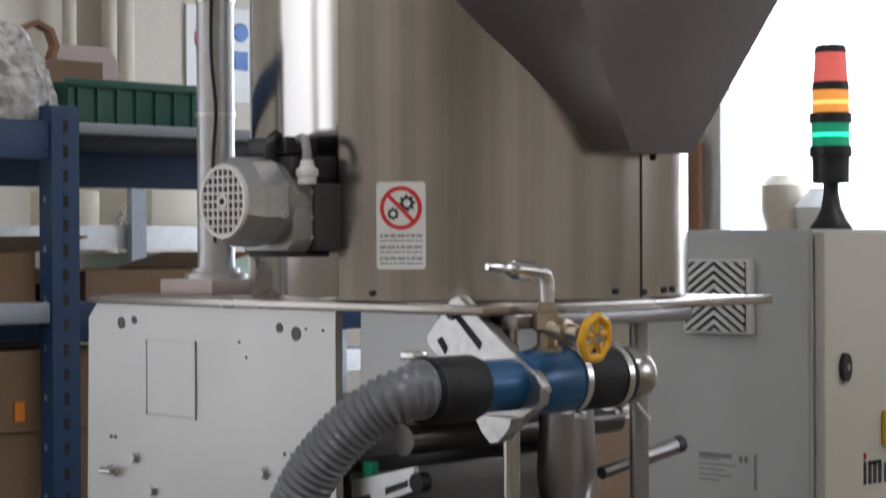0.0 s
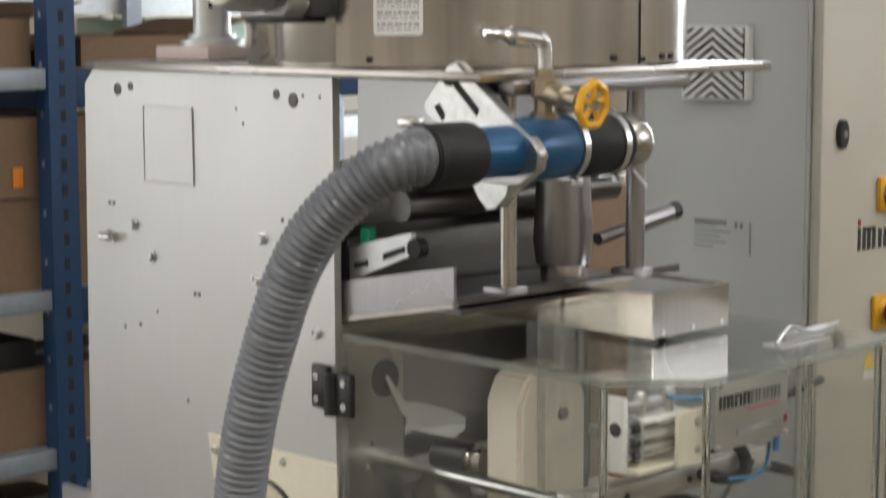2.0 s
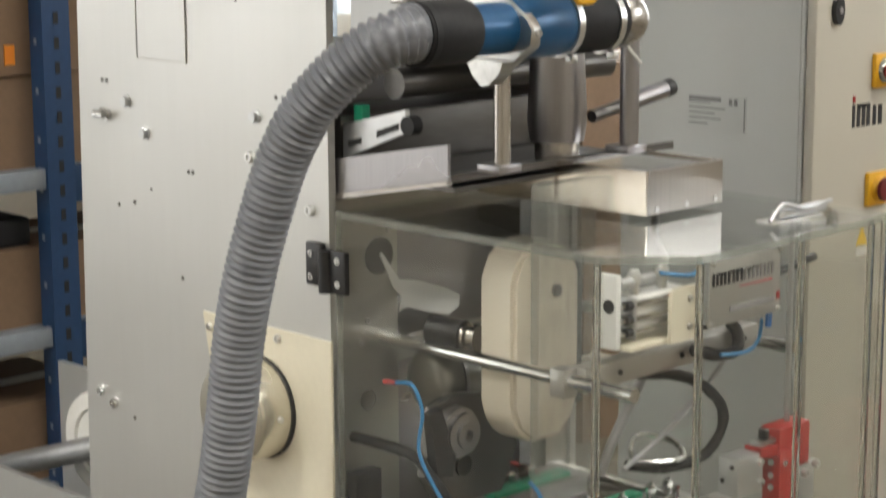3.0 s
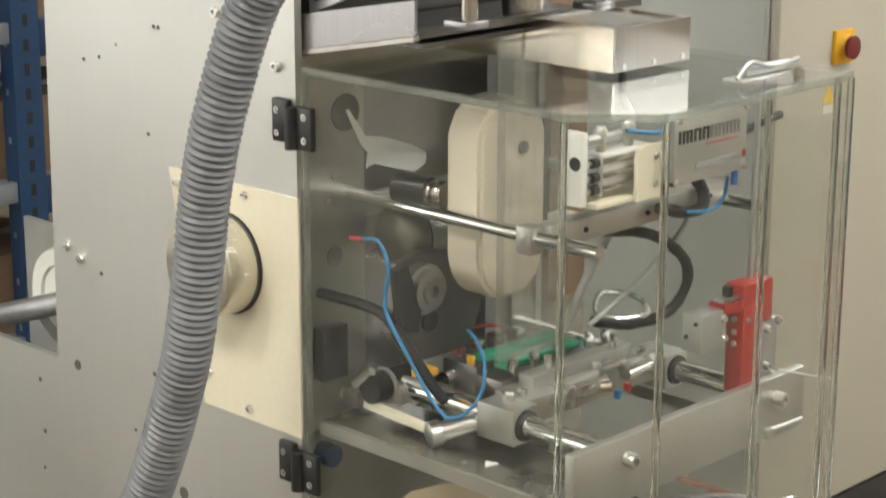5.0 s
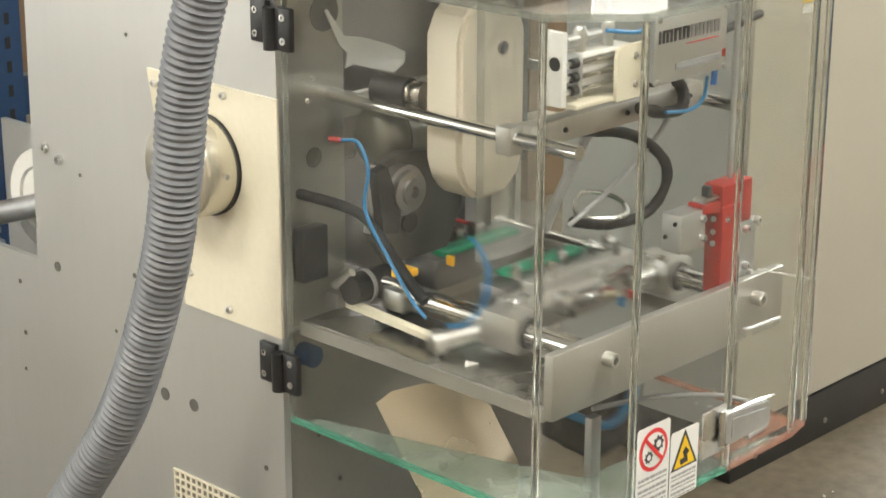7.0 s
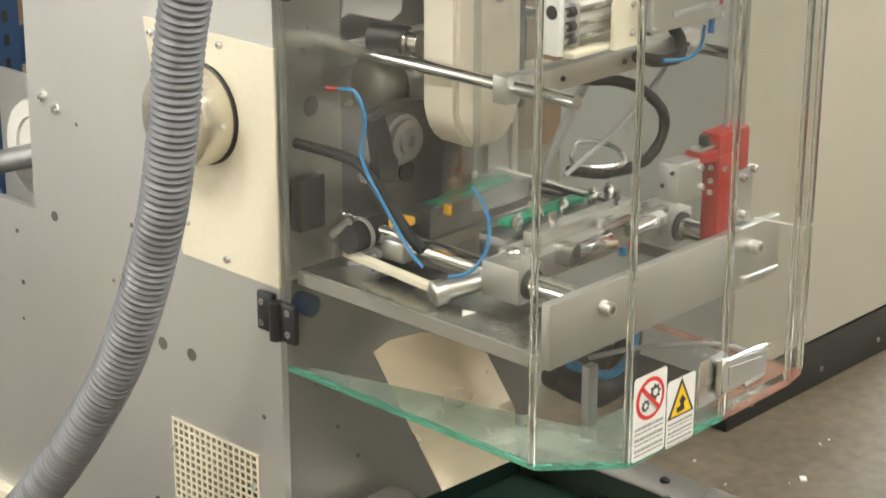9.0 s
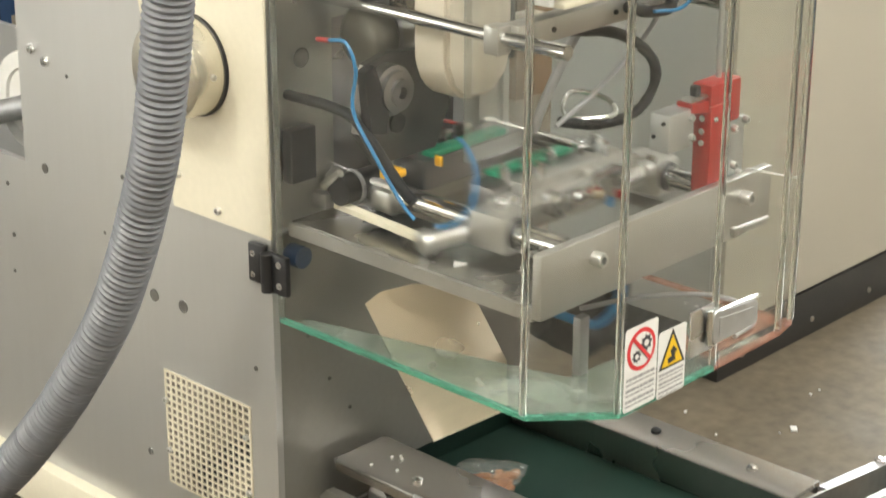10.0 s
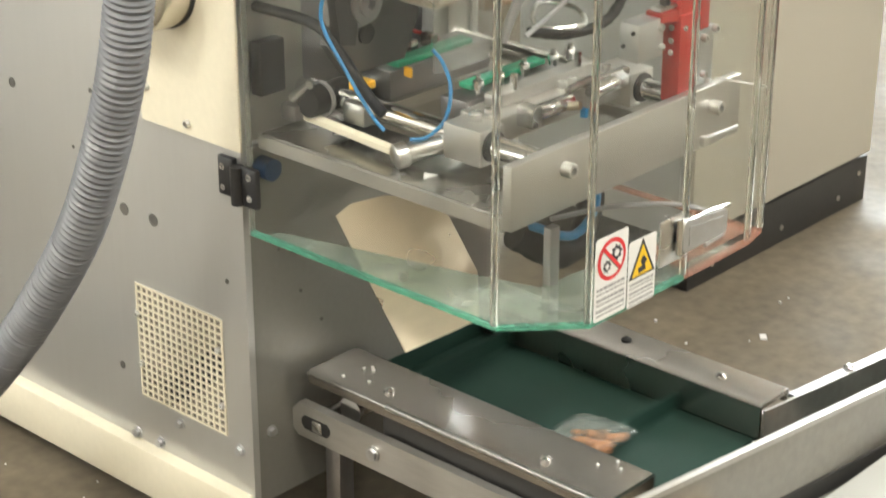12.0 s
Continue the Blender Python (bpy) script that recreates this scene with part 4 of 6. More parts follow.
for k in range(4):
    for a, b in ((0, 1), (2, 3), (0, 2), (1, 3)):
        ledge.faces.new((lo[a][k], lo[a][k + 1], lo[b][k + 1], lo[b][k]))
# pinkish tint laid over the right half of the ledge
for name_, ya, yb in (("pink_strip", 1.34, 1.40),):
    strip_ = part(name_, bx(1.93, 2.10, ya, yb, GZ0 + 0.0065, GZ0 + 0.0085), ACRYLIC_PINK, guard, "pinkish clear strip on the ledge")
    strip_.visible_shadow = False
part("clear_loop", sweep(bmesh.new(), spline([(1.86, 1.50, 0.60), (1.94, 1.47, 0.60), (2.03, 1.43, 0.59), (2.075, 1.39, 0.575), (2.06, 1.355, 0.563), (2.0, 1.345, 0.562)], 8), 0.0035, 10), INK_GREY, guard, "grey plastic tube loop")
ob = part("bottom_ledge", ledge, LEDGE, guard, "greenish clear ledge along the lower edge")
ob.visible_shadow = False


def hinge(z0):
    h = thing("hinge", (XL - 0.008, 1.861, z0), "black plastic two-leaf hinge with four screws, between plate and guard", "hinge", "guard hinges")
    part("leaf", bx(XL - 0.010, XL, 1.868, 1.900, z0, z0 + 0.058, bev=0.003), BLACK, h)
    part("leaf", bx(XL - 0.010, XL, 1.822, 1.853, z0 - 0.006, z0 + 0.052, bev=0.003), BLACK, h)
    part("knuckle", rd((XL - 0.009, 1.860, z0 - 0.006), (XL - 0.009, 1.860, z0 + 0.05), 0.010, 16), BLACK, h)
    for y in (1.889, 1.836):
        for z in (z0 + 0.012, z0 + 0.043):
            zz = z if y > 1.86 else z - 0.004
            part("screw", lathe(bmesh.new(), (XL - 0.009, y, zz), (XL - 0.0115, y, zz), [(0, .0052), (1, .0048), (1, .0022), (.4, .002)], 12), ZINC, h)
    return h


hinge(1.078)
hinge(0.600)

st = thing("warning_sticker", (1.752, 1.316, 0.555), "white warning sticker with a crossed-out gear pictogram, on the clear guard", "sticker", "guard stickers")
gear_sign(st, (1.720, 1.3158, 0.553), (1, 0, 0), (0, 0, 1), 0.066, 0.113)
st = thing("warning_sticker", (1.818, 1.316, 0.555), "white sticker with a yellow crushed-fingers warning triangle, on the clear guard", "sticker", "guard stickers")
gear_sign(st, (1.7885, 1.3158, 0.549), (1, 0, 0), (0, 0, 1), 0.058, 0.092, True)


def latch(at):
    """A zinc toggle latch, lying in its own x-z plane."""
    h = thing("toggle_latch", at, "zinc-plated toggle latch screwed to the clear guard", "latch", "guard latches")
    x, y, z = at
    part("base_plate", bx(x - 0.070, x - 0.020, y - 0.004, y, z - 0.006, z + 0.058, bev=0.0015), ZINC, h)
    lev = prism(bmesh.new(), [(x - 0.036, z + 0.010), (x - 0.030, z + 0.004), (x + 0.060, z + 0.006), (x + 0.066, z + 0.012), (x + 0.066, z + 0.036), (x + 0.060, z + 0.042), (x - 0.030, z + 0.052), (x - 0.036, z + 0.046)], "y", y - 0.014, y - 0.005)
    bmesh.ops.bevel(lev, geom=lev.edges[:], offset=0.002, segments=1, affect="EDGES")
    part("lever", lev, GALV, h)
    part("lever_recess", prism(bmesh.new(), [(x - 0.022, z + 0.014), (x + 0.054, z + 0.014), (x + 0.054, z + 0.033), (x - 0.022, z + 0.040)], "y", y - 0.0148, y - 0.0138), GALV, h)
    part("pivot", rd((x - 0.038, y - 0.010, z + 0.006), (x - 0.038, y - 0.010, z + 0.054), 0.0045, 10), CHROME, h)
    part("bow", sweep(bmesh.new(), spline([(x - 0.02, y - 0.012, z + 0.050), (x + 0.02, y - 0.013, z + 0.050), (x + 0.055, y - 0.014, z + 0.047), (x + 0.072, y - 0.012, z + 0.044)], 5), 0.0025, 8), CHROME, h)
    return h


latch((1.922, 1.316, 0.592))
top_latch = thing("toggle_latch", (2.0, 1.40, GZ1), "zinc-plated toggle latch lying on the clear lid", "latch", "guard latches")
part("base_plate", bx(1.935, 2.04, 1.375, 1.405, GZ1, GZ1 + 0.004, bev=0.001), ZINC, top_latch)
part("lever", bx(1.955, 2.06, 1.382, 1.398, GZ1 + 0.004, GZ1 + 0.016, bev=0.004), GALV, top_latch)
part("bow", sweep(bmesh.new(), spline([(1.93, 1.38, GZ1 + 0.006), (1.955, 1.378, GZ1 + 0.024), (2.0, 1.376, GZ1 + 0.014), (2.06, 1.378, GZ1 + 0.018)], 5), 0.003, 8), GALV, top_latch)

# ---------------------------------------------------------------- sealing station inside the guard
station = thing("sealing_station", (1.84, 1.60, 0.655), "aluminium sealing station frame with chromed guide shafts", "machine part")
tbl = bmesh.new()
for a in ((1.592, 1.715, 1.352, 1.775), (1.715, 2.045, 1.352, 1.41), (1.715, 2.045, 1.73, 1.775), (1.99, 2.045, 1.41, 1.73)):
    box(tbl, *a, 0.710, 0.727)
part("base_table", tbl, TABLE, station, "horizontal aluminium base table with a wide opening")
part("front_plate", bx(1.585, 2.053, 1.338, 1.352, 0.712, 0.795, bev=0.002), ALU_BAR, station, "upright aluminium front plate")
part("side_bar", bx(1.586, 1.592, 1.352, 1.775, 0.708, 0.726), ALU_BAR, station)
for x in (1.683, 1.988):
    part("guide_shaft", rd((x, 1.352, 0.766), (x, 1.79, 0.766), 0.0145, 20), CHROME, station)
    part("shaft_screw", lathe(bmesh.new(), (x, 1.338, 0.766), (x, 1.320 + 0.003, 0.766), [(0, .0095), (.85, .0095), (1, .0085), (1, .005), (.5, .0045)], 16), ZINC, station)

part("upper_shaft", rd((1.665, 1.372, 1.016), (1.665, 1.80, 1.016), 0.0092, 18), CHROME, station)
part("upper_shaft", rd((2.02, 1.40, 1.006), (2.02, 1.79, 1.006), 0.0085, 18), CHROME, station)
part("shaft_clamp", bx(1.653, 1.677, 1.470, 1.494, 0.995, 1.030, bev=0.002), ALU_BAR, station)
part("upper_crossbar", bx(1.677, 2.02, 1.458, 1.484, 1.000, 1.030, bev=0.002), ALU_BAR, station)
for x in (1.74, 1.86, 1.99):
    cap_screw(station, (x, 1.458, 1.015), (0, -1, 0), 0.0035, 0.003, BLACK)
# beige belt cover with rounded ends
cov = prism(bmesh.new(), [(1.652 + 0.122 * u, v) for u, v in ((0.0, 0.965), (0.10, 0.935), (0.30, 0.916), (0.70, 0.916), (0.90, 0.935), (1.0, 0.965), (1.0, 1.125), (0.88, 1.155), (0.66, 1.168), (0.34, 1.168), (0.12, 1.155), (0.0, 1.125))], "y", 1.552, 1.612)
bmesh.ops.bevel(cov, geom=cov.edges[:], offset=0.006, segments=2, affect="EDGES")
cover_t = thing("belt_cover", (1.713, 1.58, 0.916), "beige rounded drive-belt cover", "cover")
part("cover_shell", cov, BEIGE, cover_t)
part("cover_screw", rd((1.728, 1.5535, 1.105), (1.728, 1.548, 1.105), 0.008, 14), STEEL_D, cover_t)
part("belt_slot", bx(1.776, 1.792, 1.565, 1.60, 0.95, 1.14), BLACK, cover_t)
part("side_cover", bx(1.80, 1.86, 1.56, 1.60, 0.955, 0.998, bev=0.008), BEIGE, cover_t)
# drive motor across the rear, its bearing and clutch
drive = thing("jaw_drive", (1.78, 1.80, 0.80), "grey drive motor with a steel bearing flange behind the jaws", "motor")
part("drive_motor", lathe(bmesh.new(), (1.742, 1.80, 0.940), (2.0, 1.80, 0.940), [(0, .030), (.02, .040), (.06, .046), (.12, .046), (.13, .044), (1, .044)], 28), MOTOR_BODY, drive)
part("motor_band", rd((1.775, 1.80, 0.940), (1.782, 1.80, 0.940), 0.0475, 28), STEEL_D, drive)
part("crank_plate", prism(bmesh.new(), [(1.68, 0.93), (1.72, 0.94), (1.80, 0.93), (1.84, 0.85), (1.81, 0.79), (1.70, 0.79), (1.665, 0.84)], "y", 1.722, 1.736), FILM_DK, drive)
part("bearing", lathe(bmesh.new(), (1.715, 1.722, 0.893), (1.715, 1.690, 0.893), [(0, .034), (.5, .034), (.55, .028), (.8, .028), (.85, .018), (1, .018), (1, .008), (.7, .007)], 28), STEEL_D, drive)
part("crank_bore", rd((1.735, 1.7215, 0.842), (1.735, 1.718, 0.842), 0.014, 18), DARK, drive)
part("crank_lever", prism(bmesh.new(), [(1.655, 0.93), (1.675, 0.935), (1.70, 0.87), (1.695, 0.84), (1.668, 0.845)], "y", 1.700, 1.715), BLACK, drive)
part("black_cable", sweep(bmesh.new(), spline([(1.668, 1.862, 0.866), (1.665, 1.826, 0.868), (1.665, 1.777, 0.868), (1.665, 1.734, 0.862), (1.665, 1.698, 0.836), (1.665, 1.662, 0.802), (1.665, 1.637, 0.781), (1.665, 1.622, 0.772)], 8), 0.0075, 12), RUBBER, drive)
part("pulley", lathe(bmesh.new(), (1.752, 1.735, 1.012), (1.757, 1.712, 1.012), [(0, .018), (.3, .018), (.35, .014), (.6, .014), (.65, .018), (1, .018)], 20), STEEL, drive)
part("black_boss", rd((1.740, 1.785, 1.014), (1.752, 1.735, 1.012), 0.021, 18), BLACK, drive)
part("lower_hub", rd((1.67, 1.866, 0.635), (1.67, 1.84, 0.635), 0.016, 16), RACK_BLUE, drive)
part("clutch_roller", rd((1.70, 1.80, 0.735), (1.79, 1.80, 0.735), 0.021, 20), RUBBER, drive)
part("clutch_ring", lathe(bmesh.new(), (1.725, 1.80, 0.735), (1.731, 1.80, 0.735), [(0, .0245), (1, .0245), (1, .022), (0, .022), (0, .0245)], 28), INK_GREY, drive)
part("tie_rod", rd((1.752, 1.79, 0.728), (1.752, 1.64, 0.728), 0.0085, 16), CHROME, drive)
part("tie_rod_end", rd((1.752, 1.655, 0.728), (1.752, 1.635, 0.728), 0.013, 6), ZINC, drive)
part("clamp_block", bx(1.690, 1.712, 1.815, 1.845, 0.705, 0.728, bev=0.003), STEEL_D, drive)
part("clamp_lever", rd((1.70, 1.83, 0.735), (1.705, 1.80, 0.760), 0.006, 10), ZINC, drive)
for x, z in ((1.70, 1.02), (1.69, 0.99), (1.74, 1.14), (1.78, 0.97), (1.70, 0.80)):
    cap_screw(drive, (x, 1.868, z), (0, -1, 0), 0.004, 0.003)
part("yellow_connector", bx(1.692, 1.722, 1.69, 1.712, 0.777, 0.788, bev=0.002), YELLOW, drive)
part("yellow_connector", bx(1.769, 1.774, 1.672, 1.685, 0.782, 0.796, bev=0.0015), YELLOW, drive)

# pneumatic actuator on the crossbar and the name plate beside it
act = thing("pneumatic_actuator", (1.83, 1.49, 1.028), "white pneumatic actuator on an angle bracket over the crossbar", "actuator")
part("angle_bracket", bx(1.775, 1.905, 1.470, 1.53, 1.030, 1.037, bev=0.002), CREAM, act)
part("angle_upright", prism(bmesh.new(), [(1.846, 1.030), (1.910, 1.030), (1.910, 1.100), (1.858, 1.100), (1.849, 1.096), (1.846, 1.086)], "y", 1.464, 1.470), CREAM, act)
part("cylinder_body", bx(1.800, 1.905, 1.488, 1.522, 1.046, 1.094, bev=0.004), WHITE, act)
for z in (1.052, 1.068, 1.086):
    part("piston_rod", rd((1.772, 1.484, z), (1.900, 1.484, z), 0.0038, 10), CHROME, act)
part("valve_block", bx(1.790, 1.798, 1.480, 1.52, 1.042, 1.096, bev=0.001), GALV, act)
for z in (1.052, 1.068, 1.086):
    part("seal", rd((1.780, 1.484, z), (1.790, 1.484, z), 0.0065, 12), BLACK, act)
part("end_plate", bx(1.758, 1.768, 1.480, 1.512, 1.034, 1.128, bev=0.002), PAPER, act)
part("end_hole", rd((1.7575, 1.492, 1.088), (1.7585, 1.492, 1.088), 0.009, 14), BLACK, act)
for x in (1.815, 1.870):
    part("air_fitting", lathe(bmesh.new(), (x, 1.50, 1.094), (x, 1.50, 1.126), [(0, .007), (.4, .007), (.45, .0095), (.8, .0095), (1, .006)], 10), ZINC, act)
part("fitting", rd((1.785, 1.50, 1.110), (1.850, 1.50, 1.112), 0.0075, 10), GALV, act)
for z in (1.048, 1.084):
    for x in (1.882, 1.898):
        cap_screw(act, (x, 1.464, z), (0, -1, 0), 0.0045, 0.003)
part("air_hose", sweep(bmesh.new(), spline([(1.87, 1.50, 1.115), (1.90, 1.52, 1.125), (1.905, 1.54, 1.15), (1.93, 1.56, 1.178)], 6), 0.0055, 10), INK_GREY, act)
part("blue_air_tube", sweep(bmesh.new(), spline([(1.86, 1.495, 1.115), (1.90, 1.475, 1.110), (1.925, 1.48, 1.12), (1.95, 1.50, 1.10)], 6), 0.003, 8), BLUE_TUBE, act)

plate = thing("name_plate", (1.98, 1.448, 1.043), "grey name plate with lettering bars held by corner screws", "sign")
part("plate_sheet", bx(1.903, 2.054, 1.449, 1.452, 1.043, 1.131, bev=0.0008), ALU, plate)
for x, w, m in ((1.908, .004, INK), (1.916, .020, INK), (1.940, .014, INK), (1.958, .013, INK), (1.975, .013, INK_GREY), (1.992, .013, INK_GREY), (2.009, .012, INK_GREY), (2.025, .012, INK_GREY)):
    n_ = 3 if w > .018 else 2 if w > .006 else 1
    for k in range(n_):
        xs = x + (w - .004) * (k / max(1, n_ - 1))
        part("lettering", bx(xs, xs + .0042, 1.4478, 1.4492, 1.096, 1.1125), m, plate)
    if n_ > 1:
        part("lettering", bx(x + .004, x + w - .004, 1.4478, 1.4492, 1.109, 1.1125), m, plate)
part("lettering", bx(1.965, 2.035, 1.4478, 1.4492, 1.0885, 1.0898), SIGN_RED, plate)
part("lettering", bx(1.945, 2.04, 1.4478, 1.4492, 1.058, 1.066), INK_GREY, plate)
part("red_mark", bx(2.046, 2.052, 1.4478, 1.4492, 1.060, 1.070), RED, plate)
for x in (1.907, 2.05):
    for z in (1.047, 1.127):
        cap_screw(plate, (x, 1.449, z), (0, -1, 0), 0.004, 0.004)
part("handle_rod", rd((2.054, 1.46, 1.09), (2.16, 1.47, 1.098), 0.006, 12), BLACK, plate)
part("blue_air_tube", sweep(bmesh.new(), spline([(2.045, 1.47, 1.03), (2.045, 1.475, 1.0), (2.02, 1.478, 0.987), (1.97, 1.48, 0.992)], 8), 0.0025, 8), BLUE_TUBE, plate)
part("blue_air_tube", rd((2.045, 1.46, 1.02), (2.05, 1.462, 1.05), 0.0045, 8), SIGN_BLUE, plate)

loops = thing("cable_loops", (2.0, 1.55, 0.80), "black corrugated cable conduits looped beside the jaws", "cable")
part("conduit", sweep(bmesh.new(), spline([(1.84, 1.56, 0.975), (1.90, 1.55, 0.967), (1.99, 1.55, 0.945), (2.06, 1.55, 0.900), (2.07, 1.55, 0.860), (2.03, 1.55, 0.828), (1.95, 1.55, 0.828), (1.88, 1.56, 0.845)], 10), lambda s: 0.0075 + 0.0007 * math.sin(s * 1400), 12), RUBBER, loops, smooth=60)
part("conduit", sweep(bmesh.new(), spline([(1.94, 1.50, 1.0), (1.99, 1.50, 0.985), (2.03, 1.50, 0.985), (2.045, 1.51, 1.005), (2.03, 1.52, 1.03)], 10), lambda s: 0.0085 + 0.0007 * math.sin(s * 1400), 12), RUBBER, loops, smooth=60)
part("grey_hose", sweep(bmesh.new(), spline([(1.93, 1.56, 0.985), (1.90, 1.57, 0.93), (1.87, 1.58, 0.87), (1.86, 1.59, 0.83)], 8), 0.007, 10), INK_GREY, loops)
part("clear_hose", sweep(bmesh.new(), spline([(1.86, 1.55, 0.845), (1.95, 1.55, 0.88), (2.04, 1.55, 0.93), (2.075, 1.55, 0.965), (2.05, 1.55, 0.985)], 8), 0.0035, 10), INK_GREY, loops)

part("wire_bow", sweep(bmesh.new(), spline([(1.910, 1.574, 0.842), (1.936, 1.602, 0.846), (1.982, 1.628, 0.850), (1.998, 1.606, 0.850), (1.999, 1.574, 0.847), (1.966, 1.536, 0.842), (1.930, 1.552, 0.840), (1.910, 1.574, 0.842)], 8), 0.0035, 10), ZINC, loops, "bent zinc wire bow")

# red interlock switch with its bracket on the front plate
sw = thing("interlock_switch", (2.02, 1.42, 0.748), "red plastic safety interlock switch on a zinc bracket", "switch")
part("switch_body", bx(2.004, 2.045, 1.405, 1.434, 0.748, 0.870, bev=0.003), RED, sw)
part("switch_head", bx(2.006, 2.074, 1.408, 1.440, 0.836, 0.898, bev=0.003), RED, sw)
part("switch_slot", prism(bmesh.new(), [(1.968, 0.868), (2.005, 0.862), (2.005, 0.878), (1.968, 0.880)], "y", 1.410, 1.436), RED, sw)
part("actuator_key", bx(1.970, 2.022, 1.414, 1.430, 0.881, 0.885), ZINC, sw)
part("key_pin", bx(1.984, 1.994, 1.416, 1.428, 0.885, 0.900, bev=0.002), BLACK, sw)
part("bracket_block", bx(1.922, 1.976, 1.412, 1.444, 0.822, 0.874, bev=0.002), GALV, sw)
part("bracket_plate", bx(2.047, 2.086, 1.408, 1.412, 0.752, 0.842, bev=0.001), GALV, sw)
for z in (0.852, 0.834, 0.818):
    cap_screw(sw, (2.004, 1.419, z), OUT, 0.004, 0.003)
cap_screw(sw, (2.014, 1.405, 0.852), (0, -1, 0), 0.004, 0.003)
for y, z in ((1.421, 0.862), (1.436, 0.842)):
    cap_screw(sw, (1.922, y, z), OUT, 0.003, 0.003, DARK)
for x, z in ((1.968, 0.862), (1.970, 0.835)):
    cap_screw(sw, (x, 1.412, z), (0, -1, 0), 0.005, 0.005)
for x, z in ((2.060, .828), (2.084, .836), (2.062, .776), (2.074, .762)):
    cap_screw(sw, (x, 1.408, z), (0, -1, 0), 0.0055, 0.008)
part("catch_rod", rd((1.978, 1.340, 0.723), (2.053, 1.340, 0.720), 0.003, 8), ZINC, guard, "short zinc catch rod")
part("catch_tab", bx(1.972, 1.984, 1.336, 1.344, 0.713, 0.726, bev=0.001), ZINC, guard)
part("guard_stay", rd((2.048, 1.428, 0.897), (2.048, 1.428, 1.17), 0.0038, 10), GALV, sw)
part("thin_wire", rd((2.09, 1.404, 0.765), (2.112, 1.335, 0.762), 0.0012, 6), PAPER, sw)

# film tube that comes down between the jaws
ft = single("film_tube", prism(bmesh.new(), [(1.765 + 0.125 * (0.5 - 0.5 * math.cos(math.pi * k / 8)) , 1.628 - 0.012 * math.sin(math.pi * k / 8)) for k in range(9)] + [(1.89 - 0.125 * (0.5 - 0.5 * math.cos(math.pi * k / 8)), 1.628 + 0.012 * math.sin(math.pi * k / 8)) for k in range(1, 8)], "z", 0.80, 1.222), FILM, "hazy clear film tube running down to the jaws", "film")
ft.visible_shadow = False

# ---------------------------------------------------------------- moving jaws, built closed
jaw = thing("front_jaw_carriage", (1.84, 1.53, 0.74), "aluminium front jaw carriage sliding on chromed shafts, with air fittings", "machine part")
for x0, x1 in ((1.660, 1.706), (1.963, 2.012)):
    part("slide_block", bx(x0, x1, 1.500, 1.562, 0.742, 0.789, bev=0.002), ALU_BAR, jaw)
for x in (1.683, 1.988):
    part("bushing", lathe(bmesh.new(), (x, 1.5005, 0.766), (x, 1.496, 0.766), [(0, .0205), (1, .0195), (1, .0155)], 20), BLACK, jaw)
part("jaw_beam", bx(1.706, 1.963, 1.515, 1.575, 0.755, 0.789, bev=0.002), ALU_BAR, jaw)
part("jaw_plate", bx(1.74, 1.94, 1.54, 1.565, 0.789, 0.806, bev=0.002), ALU_BAR, jaw)
part("cutter_bar", bx(1.72, 1.93, 1.575, 1.622, 0.765, 0.795, bev=0.002), STEEL_D, jaw)
part("jaw_face", bx(1.755, 1.905, 1.600, 1.622, 0.796, 0.804, bev=0.002), GREEN, jaw, "green non-stick jaw face")
for x in (1.75, 1.79, 1.84, 1.90, 1.935):
    part("spring_post", lathe(bmesh.new(), (x, 1.583, 0.80), (x, 1.583, 0.822), [(0, .006), (.3, .006), (.35, .0075), (.7, .0075), (.8, .004), (1, .004)], 10), CHROME, jaw)
part("air_cylinder", rd((1.755, 1.502, 0.786), (1.835, 1.502, 0.786), 0.011, 14), CHROME, jaw)
part("air_cylinder_head", bx(1.745, 1.765, 1.488, 1.516, 0.772, 0.80, bev=0.002), ZINC, jaw)
part("air_fitting", rd((1.79, 1.488, 0.786), (1.79, 1.475, 0.80), 0.006, 10), CHROME, jaw)
part("air_fitting", rd((1.815, 1.488, 0.786), (1.82, 1.472, 0.79), 0.006, 10), BRASS, jaw)
part("clamp_cylinder", rd((1.862, 1.488, 0.792), (1.925, 1.494, 0.792), 0.0095, 14), CHROME, jaw)
part("clamp_nut", rd((1.918, 1.493, 0.792), (1.935, 1.494, 0.792), 0.012, 6), ZINC, jaw)
part("adjusting_screw", rd((1.775, 1.545, 0.806), (1.775, 1.545, 0.826), 0.005, 10), CHROME, jaw)
part("adjusting_screw", rd((1.905, 1.545, 0.806), (1.905, 1.545, 0.826), 0.005, 10), CHROME, jaw)
part("linkage", rd((1.83, 1.502, 0.800), (1.875, 1.50, 0.806), 0.005, 10), STEEL, jaw)
part("block_screw", lathe(bmesh.new(), (1.690, 1.535, 0.789), (1.690, 1.535, 0.801), [(0, .009), (.8, .009), (1, .007), (1, .004), (.5, .004)], 12), ZINC, jaw)
part("valve_tag", bx(1.825, 1.831, 1.468, 1.476, 0.772, 0.784), BLUE_TUBE, jaw)
part("valve_tag", bx(1.845, 1.851, 1.468, 1.476, 0.778, 0.788), RED, jaw)
part("link_plate", bx(1.87, 1.96, 1.50, 1.512, 0.792, 0.802, bev=0.002), STEEL, jaw)
for x in (1.715, 1.86, 1.88, 1.955):
    cap_screw(jaw, (x, 1.535, 0.789), (0, 0, 1), 0.007, 0.009)
